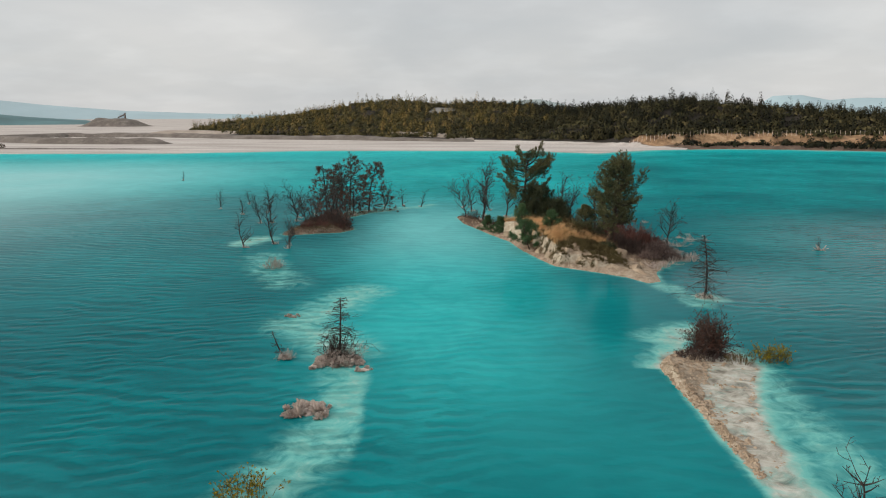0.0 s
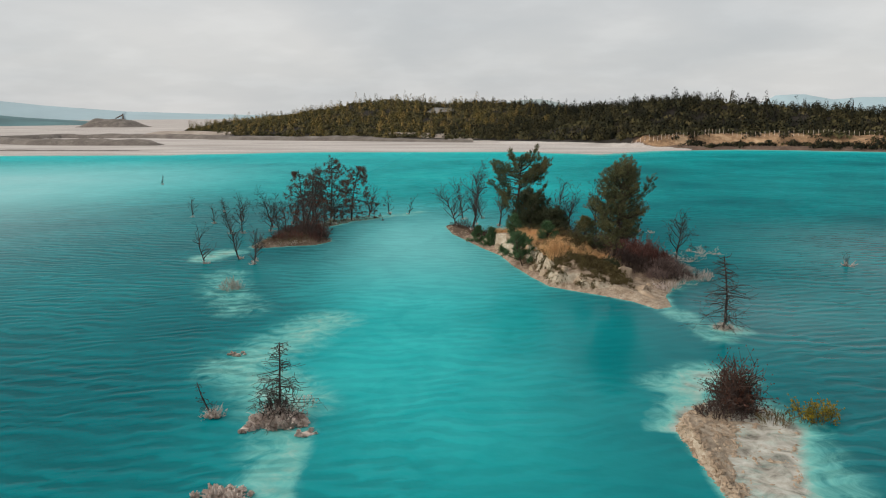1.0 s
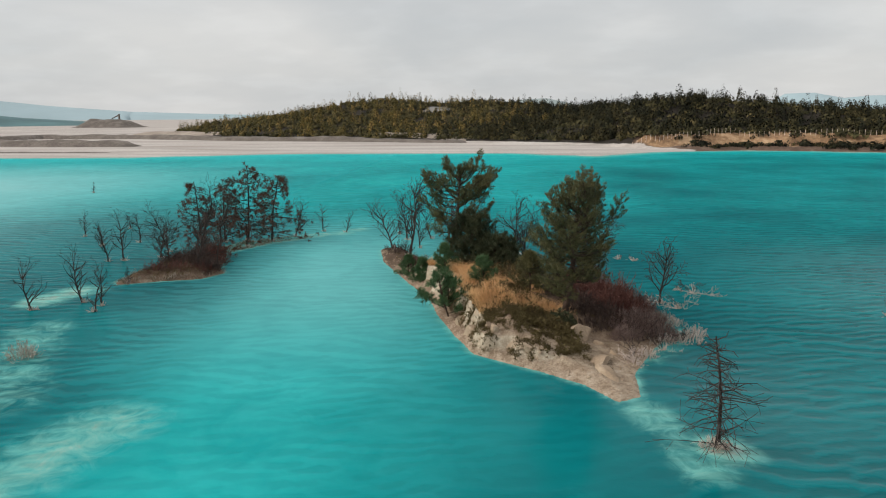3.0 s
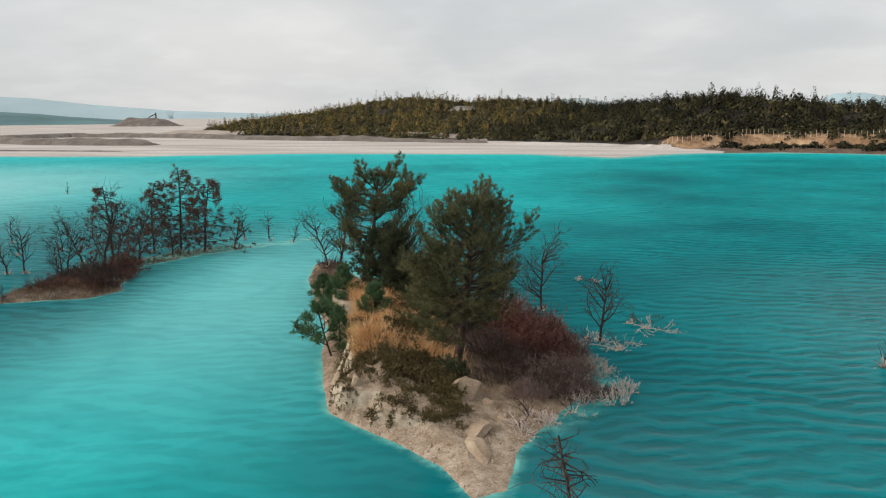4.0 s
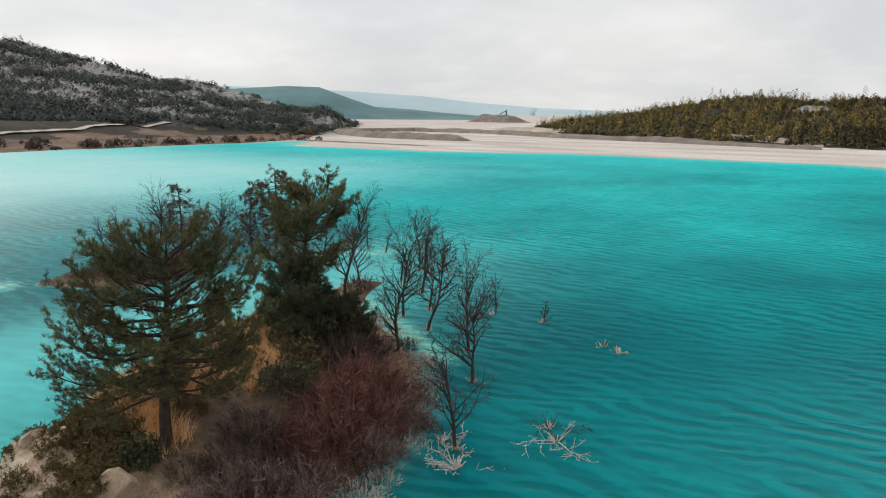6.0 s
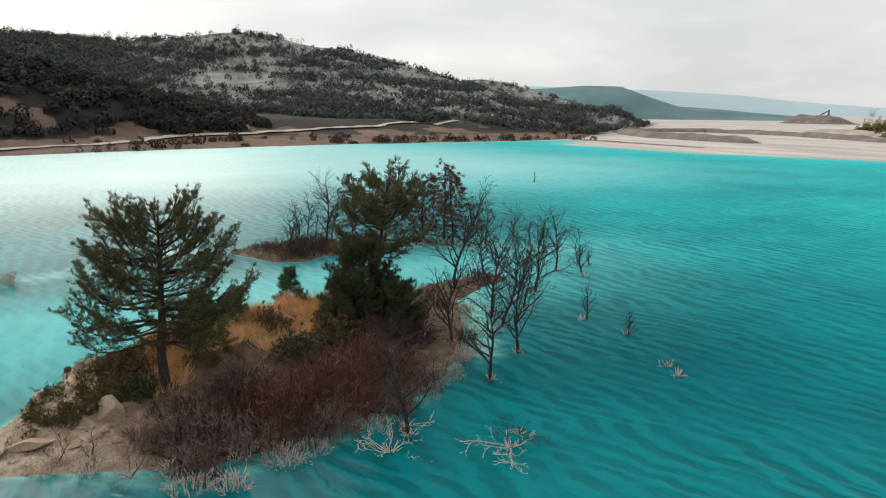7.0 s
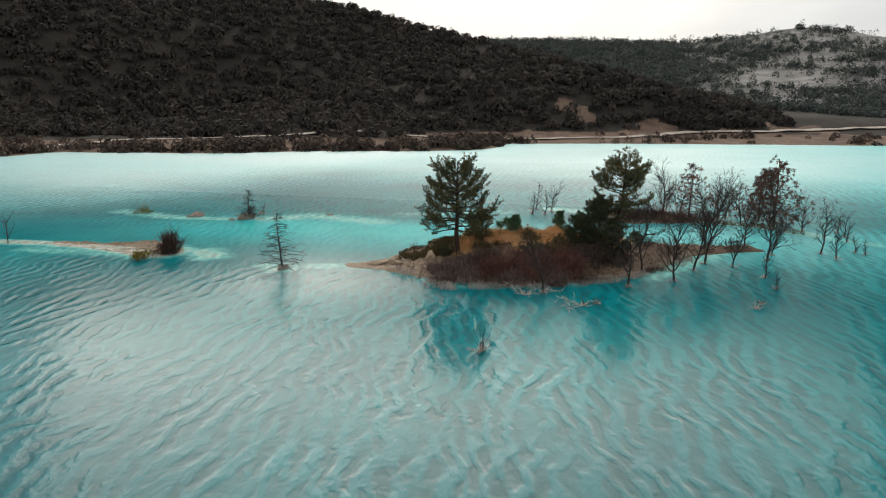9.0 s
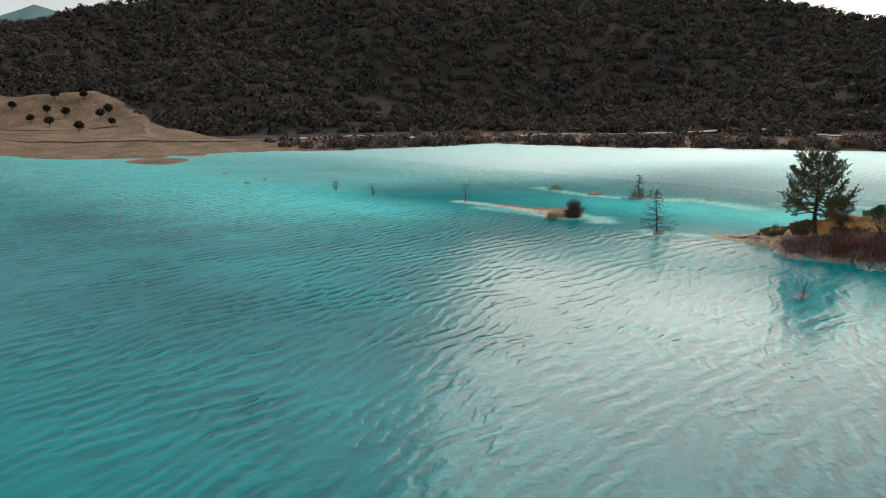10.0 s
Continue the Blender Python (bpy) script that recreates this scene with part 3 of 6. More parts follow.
def build_ground():
    az = np.linspace(0, 2 * np.pi, 901)[:-1]
    rad = np.concatenate([[4, 40, 70, 90], np.arange(100, 200, 2.5), np.arange(200, 560, 4.0), np.geomspace(560, 4600, 40)])
    A, R = np.meshgrid(az, rad)
    x, y = 0 + R * np.cos(A), 60 + R * np.sin(A)
    z, s, mud, bank, rocky, fielda = land(x, y)
    n, k = len(rad), len(az)
    i = np.arange(n - 1)[:, None] * k + np.arange(k)[None]
    j = np.arange(n - 1)[:, None] * k + (np.arange(k)[None] + 1) % k
    faces = np.stack([i, i + k, j + k, j], -1).reshape(-1, 4)
    verts = np.stack([x, y, z], -1).reshape(-1, 3)
    verts = np.concatenate([verts, [[0, 60, -2.5]]])
    ob = put("ground", verts, faces[:, ::-1].copy(), "ground", smooth=True)
    me = ob.data
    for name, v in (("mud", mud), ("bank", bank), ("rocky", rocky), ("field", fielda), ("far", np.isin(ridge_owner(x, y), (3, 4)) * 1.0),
                    ("ochre", smooth(x, 40, 62) * smooth(y, 200, 230) * (1 - mud) * smooth(s, 9, 15) * (1 - smooth(s, 24, 30)))):
        set_attr(me, name, np.append(v.ravel(), 0))
    tagged(ob, "lake shore with white mud flats, brown banks and scrub hills", "ground", kind="structure")


build_ground()


def ribbon(name, pts, half, mat, label, category):
    """A worn way lying on the ground along a line, its edges ragged."""
    line = []
    for p, q in zip(pts[:-1], pts[1:]):
        n = max(1, int(math.hypot(q[0] - p[0], q[1] - p[1]) / 1.5))
        line += [(p[0] + (q[0] - p[0]) * k / n, p[1] + (q[1] - p[1]) * k / n) for k in range(n)]
    line = np.array(line + [pts[-1]], float)
    for _ in range(6):
        line[1:-1] = line[1:-1] * 0.5 + (line[:-2] + line[2:]) * 0.25
    tan = np.gradient(line, axis=0)
    nrm = np.stack([-tan[:, 1], tan[:, 0]], 1); nrm /= np.linalg.norm(nrm, axis=1, keepdims=True) + 1e-9
    cols = []
    for o in (-1, 0, 1):
        xy = line + nrm * half * o * (1 + 0.35 * wavy(line[:, 0], line[:, 1], 5, 130 + o, 3))[:, None]
        cols.append(np.concatenate([xy, land(xy[:, 0], xy[:, 1])[0][:, None]], 1))
    V = np.stack(cols, 1)
    V[..., 2] = np.maximum(V[..., 2], V[:, 1:2, 2]) + 0.22
    V[:, [0, 2], 2] -= 0.06
    i = (np.arange(len(line) - 1)[:, None] * 3 + np.arange(2)[None]).ravel()
    ob = put(name, V.reshape(-1, 3), np.stack([i, i + 3, i + 4, i + 1], 1)[:, ::-1].copy(), mat, smooth=True)
    return tagged(ob, label, category, kind="structure")


MAT["gravel"] = speckled("pale_gravel", [(0.3, (0.24, 0.20, 0.165)), (0.5, (0.36, 0.31, 0.265)), (0.7, (0.50, 0.45, 0.40))], 0.3, 2.0, 0.95, 0.4, 0.1)
MAT["dirt"] = speckled("tan_dirt", [(0.3, (0.10, 0.070, 0.052)), (0.5, (0.155, 0.112, 0.083)), (0.7, (0.23, 0.172, 0.132))], 0.3, 2.0, 0.95, 0.4, 0.1)
ribbon("road", ROAD, 2.0, "gravel", "pale gravel road along the western shore", "road")
for pts in TRACKS:
    ribbon("track", pts, 0.75, "dirt", "pale dirt track worn into the slope", "track")

# ---- islands ----
ISLAND = [(-1.6, 85.2), (-0.5, 80), (1.5, 75.3), (2.6, 72.5), (4.5, 68.6), (5.4, 64.5), (6.8, 60.3), (8.0, 57.3), (9.2, 56.4), (11.2, 55.0), (13.1, 53.4), (14.3, 51.5),
          (15.4, 52.2), (15.6, 55), (16.6, 57.4), (18.2, 60.8), (17.9, 64.9), (16.2, 69.9), (13.0, 74.3), (9.3, 76.8), (4.0, 79.6), (1.6, 83.2), (0.2, 86.4)]
LEFT = [(-18.9, 71.6), (-18.3, 70.9), (-17.2, 71.4), (-15.5, 72.2), (-13, 73.0), (-12.0, 75.2), (-13.2, 77), (-13.8, 80), (-15.0, 83), (-13.7, 85.5), (-12.5, 88), (-10.5, 90.2),
        (-8, 93.5), (-9, 94.5), (-12, 92.3), (-15.5, 89), (-17, 84), (-18, 79), (-18.2, 75), (-18.7, 73.0)]
ISLET = [(11.3, 33.6), (11.5, 30.7), (11.8, 28), (12.0, 25.2), (12.3, 22.6), (13.6, 24.0), (14.0, 28.0), (14.9, 31.4), (16.0, 34.0), (15.4, 35.9), (13.6, 36.6), (12.2, 35.9)]
CREST = np.array([(50, 0.15), (52, 0.38), (54, 0.62), (55.5, 0.95), (57, 1.35), (60, 2.0), (64, 2.65), (68, 2.9), (72, 2.4), (75, 1.6), (79, 0.9), (83, 0.5), (88, 0.2)])


def island_height(x, y):
    d, idx = poly_dist(x, y, ISLAND)
    dw, _ = line_dist(x, y, ISLAND[:12])
    de, _ = line_dist(x, y, ISLAND[11:])
    c = np.interp(y, CREST[:, 0], CREST[:, 1])
    rough = wavy(x, y, 1.6, 70, 4)
    ww = dw + 0.45 * wavy(x, y, 1.1, 71, 3) + 0.55 * wavy(x, y, 3.0, 72, 2)
    ww = ww + 0.55 * smooth(62 - y, 0, 4) * smooth(y, 53.5, 56)   # the bank steps close to the water at the southern point
    bank = 0.10 + 0.22 * smooth(ww, 0.0, 1.1) + (c - 0.3) * (0.62 * smooth(ww, 0.95, 1.5) + 0.38 * smooth(ww, 1.5, 4.0))
    slope = 0.12 * de + 0.014 * de * de
    h = np.minimum(bank, np.maximum(slope + 0.05, 0.05)) + 0.10 * rough * smooth(d, 0.2, 1.5) + 0.04 * wavy(x, y, 0.5, 73, 3)
    return np.where(d > 0, h * smooth(d, -0.05, 0.35), np.maximum(-0.8, d * 0.5) - 0.02)


def left_height(x, y):
    d, _ = poly_dist(x, y, LEFT)
    main = smooth(82 - y, -2, 4)
    h = (0.14 + 0.42 * smooth(d, 0.1, 1.6) * main + 0.16 * wavy(x, y, 1.2, 80, 4)) * (0.12 + 0.88 * main) - 0.03 * (1 - main)
    return np.where(d > 0, h * smooth(d, -0.05, 0.3), np.maximum(-0.8, d * 0.5) - 0.02)


def islet_height(x, y):
    d, _ = poly_dist(x, y, ISLET)
    west, _ = line_dist(x, y, ISLET[:5])
    top = 0.26 + 0.30 * smooth(y, 26, 33)
    h = top * np.exp(-(west / (0.36 + 1.2 * smooth(y, 28, 34.5))) ** 1.5) * smooth(west, -0.1, 0.25) + 0.10 * wavy(x, y, 0.8, 90, 4) + 0.05 * wavy(x, y, 0.3, 91, 2) - 0.09
    h = np.maximum(h, -0.28)
    return np.where(d > 0, h * smooth(d, -0.03, 0.25), np.maximum(-0.8, d * 0.4) - 0.02)


def build_island(name, outline, height, step, label):
    p = np.array(outline)
    xs = np.arange(p[:, 0].min() - 1.5, p[:, 0].max() + 1.5, step)
    ys = np.arange(p[:, 1].min() - 1.5, p[:, 1].max() + 1.5, step)
    X, Y = np.meshgrid(xs, ys)
    X = X + step * 0.3 * wavy(X, Y, 0.4, 99, 2); Y = Y + step * 0.3 * wavy(X, Y, 0.4, 98, 2)
    Z = height(X, Y)
    k = len(xs)
    i = (np.arange(len(ys) - 1)[:, None] * k + np.arange(k - 1)[None]).ravel()
    faces = np.stack([i, i + 1, i + 1 + k, i + k], 1)
    keep = (Z.ravel()[faces] > -0.75).any(1)
    ob = put(name, np.stack([X, Y, Z], -1).reshape(-1, 3), faces[keep], "island", smooth=True)
    set_attr(ob.data, "shingle", (smooth(-line_dist(X, Y, ISLAND[:14])[0], -1.9, -0.9) * smooth(-Y, -80, -74) if name == "island_ground" else (0.2 if name[0] == "w" else 0.4) + 0 * X).ravel())
    set_attr(ob.data, "sandy", (np.maximum(smooth(-Y, -63, -58.5), 0.8 * smooth(-X - 0.35 * (68 - Y), -12, -10) * smooth(Y, 58, 60) * smooth(-Y, -75, -73)) * (name != "wooded_islet_ground")).ravel())
    set_attr(ob.data, "chalky", (0.65 * (name == "spit_ground") + 0.45 * (name == "island_ground") * smooth(-Y, -61, -56)).ravel())
    return tagged(ob, label, "island", kind="structure")


build_island("island_ground", ISLAND, island_height, 0.16, "chalk-banked island with dry grass rising from turquoise water")
build_island("wooded_islet_ground", LEFT, left_height, 0.25, "low muddy islet under drowned dead trees")
build_island("spit_ground", ISLET, islet_height, 0.12, "pale shingle spit sinking into the water")


# ---- water ----
SHOALS = [  # centre line with radius and strength; the bed comes up under them
    ([(-4.4, 34.0), (-3.4, 31.0), (-3.0, 28.0), (-3.0, 25.0), (-4.0, 21.5), (-5.5, 17)], 1.9, 0.47),
    ([(-8.4, 39.5), (-7.2, 43.5), (-6.0, 48)], 2.4, 0.48), ([(-6.5, 38), (-4.6, 35)], 2.2, 0.55), ([(-12, 50), (-15, 55), (-17, 60)], 2.4, 0.35),
    ([(13.6, 35), (13.2, 31), (12.9, 27), (13.0, 22), (13.4, 18)], 1.3, 0.85), ([(15.4, 33), (15.2, 28), (15.6, 23)], 1.8, 0.42),
    ([(12.9, 38.3), (14.2, 39.6)], 2.0, 0.66), ([(15.2, 51.0), (16.0, 48.5), (16.4, 45.5)], 1.2, 0.40), ([(17.2, 47.6), (17.5, 47.3)], 1.2, 0.7),
    ([(-21, 66), (-20, 69)], 1.8, 0.6), ([(-7.5, 94), (-6.0, 97)], 1.6, 0.4), ([(16.6, 57), (19.3, 60.8), (18.4, 65), (16.6, 70)], 1.1, 0.28),
    ([(2.0, 82), (8.5, 78), (13, 75.5)], 1.4, 0.5), ([(16, -50), (18, -35), (21, -20)], 4.0, 0.35),
]


def build_water():
    def axis(lo, a, b, hi, fine):
        return np.concatenate([lo + (a - lo) * (1 - np.linspace(1, 0, 30, endpoint=False) ** 1.6), np.arange(a, b, fine), b + (hi - b) * np.linspace(0, 1, 30) ** 1.6])
    xs, ys = axis(-230, -34, 40, 270, 0.3), axis(-160, 8, 102, 300, 0.3)
    X, Y = np.meshgrid(xs, ys)
    k = len(xs)
    i = (np.arange(len(ys) - 1)[:, None] * k + np.arange(k - 1)[None]).ravel()
    faces = np.stack([i, i + 1, i + 1 + k, i + k], 1)
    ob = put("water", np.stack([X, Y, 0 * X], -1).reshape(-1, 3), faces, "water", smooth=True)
    shoal = np.zeros(X.shape)
    for pts, r, top in SHOALS:
        d, _ = line_dist(X, Y, pts)
        shoal = np.maximum(shoal, top * np.exp(-(d / r) ** 2))
    near = np.full(X.shape, 1e9)
    for o, reach, top in ((ISLAND, 0.35, 0.42), (LEFT, 0.4, 0.45), (ISLET, 0.5, 0.9)):
        d = np.maximum(-poly_dist(X, Y, o)[0], 0)
        shoal = np.maximum(shoal, top * np.exp(-d / reach))
        near = np.minimum(near, d)
    hs = islet_height(X, Y)
    shoal = np.maximum(shoal, np.where((poly_dist(X, Y, ISLET)[0] > -1.5), np.exp(np.minimum(hs, 0) * 2.6) * 0.86, 0))
    # sharp drop-off along the old bank lines
    shoal *= np.where((X > -2.6 + 0.12 * (30 - Y)) & (X < 4) & (Y < 34) & (Y > 18), np.exp(-(X + 2.6 - 0.12 * (30 - Y)) / 0.35), 1)
    shoal *= np.where((X < 11.9 - 0.05 * (Y - 28)) & (X > 5) & (Y < 33.5), np.exp((X - 11.9 + 0.05 * (Y - 28)) / 0.35), 1)
    d_shore = poly_dist(X, Y, LAKE)[0]
    shoal = np.maximum(shoal, 0.8 * np.exp(-np.maximum(d_shore, 0) / 4) * (Y > 180))
    dx = X + 3 + 0.10 * (Y - 60)
    lagoon = np.exp(-((dx / np.where(dx < 0, 7.5, 12.5)) ** 2 + ((Y - 62) / 38) ** 4))
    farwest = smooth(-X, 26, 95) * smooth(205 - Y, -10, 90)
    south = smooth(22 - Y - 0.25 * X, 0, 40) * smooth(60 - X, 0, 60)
    bay = smooth(42 - Y, 0, 36) * smooth(X, 10, 28) * (1 - smooth(X, 26, 62))
    eastern = smooth(X, 18, 44) * smooth(100 - Y, 0, 40) * (1 - 0.6 * smooth(X, 36, 56) * smooth(66 - Y, 0, 26))
    # away from lagoon and shores, part of this milk is painted sky reflection
    milk = 0.64 * lagoon + 0.45 * np.exp(-np.maximum(d_shore, 0) / 25) + 0.04 + 0.50 * smooth(Y, 75, 130) * (1 - 0.5 * smooth(X, 5, 40)) + 0.50 * south + 0.5 * farwest + 0.75 * bay
    lee = smooth(X, -2, 4) * (1 - smooth(X, 13, 22)) * smooth(60 - Y, 0, 12)
    calm = np.clip(np.max([0.64 * lagoon, 0.8 * farwest, 0.58 * lee], axis=0), 0, 1)
    # far west and south: whitish sky reflection put into the colour; lagoon: chalk
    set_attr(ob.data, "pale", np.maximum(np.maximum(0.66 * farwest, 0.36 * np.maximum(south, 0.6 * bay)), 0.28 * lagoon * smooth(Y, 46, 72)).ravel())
    # mirror strength set by place, standing in for reflections that vary with view direction
    set_attr(ob.data, "sheen", (0.09 + 0.20 * smooth(66 - Y, 0, 30) * smooth(X, -20, 6) + 0.64 * eastern + 0.46 * np.exp(-((X - 20) / 7) ** 2 - ((Y - 51) / 8) ** 2) * (1 - eastern) + 0.16 * smooth(-X, -8, 30) * smooth(130 - Y, 0, 60) + np.maximum(0.12 * farwest, 0.40 * south * (1 - eastern))).ravel())
    set_attr(ob.data, "haze", (0.15 + 0.16 * smooth(-X, -12, 40)).ravel())
    set_attr(ob.data, "shoal", shoal.ravel()); set_attr(ob.data, "milk", milk.ravel()); set_attr(ob.data, "calm", calm.ravel())
    tagged(ob, "milky turquoise mineral lake water with wind ripples", "lake", kind="structure")


build_water()

# ---- trees ----


def unit(v):
    return v / (np.linalg.norm(v) + 1e-9)


def branch(rng, p, d, length, r, segs, depth, kids, lift, wob, out, tips, stop=0.004):
    """One limb and, from it, its side limbs, as tube rows; lift bends it upwards."""
    n = max(2, int(length / 0.35)) if depth > 1 else 2
    n = min(n, 7)
    step = length / n
    pts = [p]
    for k in range(n):
        d = unit(d + rng.normal(size=3) * wob + np.array([0, 0, lift]))
        q = p + d * step
        ra, rb = r * (1 - k / n * 0.75), r * (1 - (k + 1) / n * 0.75)
        out[depth].append((*p, *q, max(ra, stop), max(rb, stop)))
        p = q
        pts.append(p)
        if depth > 0 and k >= 1 or (depth > 0 and n <= 2):
            for _ in range(kids if k else 1):
                a = rng.normal(size=3)
                side = unit(np.cross(d, a))
                nd = unit(d * rng.uniform(0.5, 0.9) + side * rng.uniform(0.6, 1.0))
                branch(rng, p - d * step * rng.uniform(0, 0.8), nd, length * rng.uniform(0.32, 0.58) * (1 - 0.35 * k / n), rb * 0.55, segs, depth - 1, kids, lift, wob * 1.15, out, tips, stop)
    tips.append((p, d))


def dead_tree(x, y, z, h, seed, style="vase", lean=(0, 0), label="", spread=1.0, salt=True, dense=1, rusty=0):
    """A drowned tree, bare of leaves: a trunk and its limbs; vase: forked broadleaf, snag: straight dead conifer with drooping sticks."""
    rng = np.random.default_rng(seed)
    t = empty("dead_tree", x, y, z, label or ("bare grey drowned tree standing in turquoise water" if style == "vase" else "dead conifer snag with drooping twigs in the water"), "dead tree", "drowned trees")
    trunk, limbs = [], []
    r = 0.012 * h + 0.025
    p, d = np.array([0, 0, -0.4]), unit(np.array([lean[0], lean[1], 1.0]))
    n = 9
    top = h if style == "snag" else h * rng.uniform(0.5, 0.7)

    def limb(p, d, length, r, depth, kids, lift, wob):
        out, tips = {0: [], 1: [], 2: [], 3: []}, []
        branch(rng, p, d, length, r, None, depth, kids, lift, wob, out, tips, 0.0075)
        limbs.append((out, tips))

    for k in range(n):
        d = unit(d + rng.normal(size=3) * (0.05 if style == "snag" else 0.09) + np.array([lean[0], lean[1], 0.5]) * 0.08)
        q = p + d * (top + 0.4) / n
        trunk.append((*p, *q, r * (1 - 0.8 * k / n) + 0.008, r * (1 - 0.8 * (k + 1) / n) + 0.008))
        f = (k + 1) / n
        if style == "snag" and f > 0.2:
            for _ in range(4 * dense):
                a = rng.uniform(0, 2 * np.pi)
                bd = unit(np.array([np.cos(a), np.sin(a), rng.uniform(-0.35, 0.35)]))
                limb(p + (q - p) * rng.uniform(0, 1), bd, h * (0.32 * (1 - f) + 0.08) * rng.uniform(0.6, 1.2) * spread, r * 0.3, 1, 2, -0.05, 0.16)
        if style == "vase" and f > 0.28:
            for _ in range(1 + (rng.random() < 0.6 * dense)):
                a = rng.uniform(0, 2 * np.pi)
                bd = unit(np.array([np.cos(a) * 0.75 * spread, np.sin(a) * 0.75 * spread, rng.uniform(0.35, 0.9)]))
                limb(q, bd, h * rng.uniform(0.28, 0.5) * (1.1 - 0.5 * f), r * 0.5, 2, 1 + (dense > 1), 0.09, 0.14)
        p = q
    if style == "vase":
        for _ in range(3):
            limb(p, unit(d + rng.normal(size=3) * 0.35), (h - top) * rng.uniform(0.8, 1.1), r * 0.35, 2, 1 + (dense > 1), 0.06, 0.13)
    put("trunk", *tubes(trunk, 7), "deadwood", t)
    for out, tips in limbs:
        o = put("limb", *tubes([q for k in out for q in out[k]], 4), "deadwood", t)
        if rusty:
            pts, dr = np.array([a for a, _ in tips]), np.array([b for _, b in tips])
            sel = rng.random(len(pts)) < rusty
            if sel.sum():
                put("dead_needles", *tufts(pts[sel], dr[sel] * 0.5 + [0, 0, -0.4], 26, 0.36, 0.035, rng, 0.8), "rust", o, "rust-brown dead needles")
    if salt:
        crust(t, rng, 0.14 * h ** 0.5 + 0.05, 34)
    return t


def crust(t, rng, rad, n, z=0.0, long=0.35):
    """Salt-crusted twigs and roots at the waterline."""
    a = rng.uniform(0, 2 * np.pi, n)
    rr = rad * rng.uniform(0.1, 1.0, n) * (0.6 + 0.5 * np.sin(a + rad * 40))
    root = np.stack([np.cos(a) * rr * 0.5, np.sin(a) * rr * 0.5, np.full(n, z - 0.08)], 1)
    tip = root + np.stack([np.cos(a) * rr + rng.normal(size=n) * rad * 0.3, np.sin(a) * rr + rng.normal(size=n) * rad * 0.3, long * rng.uniform(0.05, 1.0, n) ** 2 + 0.06], 1)
    w = 0.02 + rad * 0.02
    heap = put("salt_crust", *tubes(np.concatenate([root, tip, np.full((n, 1), w), np.full((n, 1), w * 0.5)], 1), 4), "salted", t, "pale salt-crusted roots")
    tagged(heap, "pale salt-crusted roots", kind="stuff")


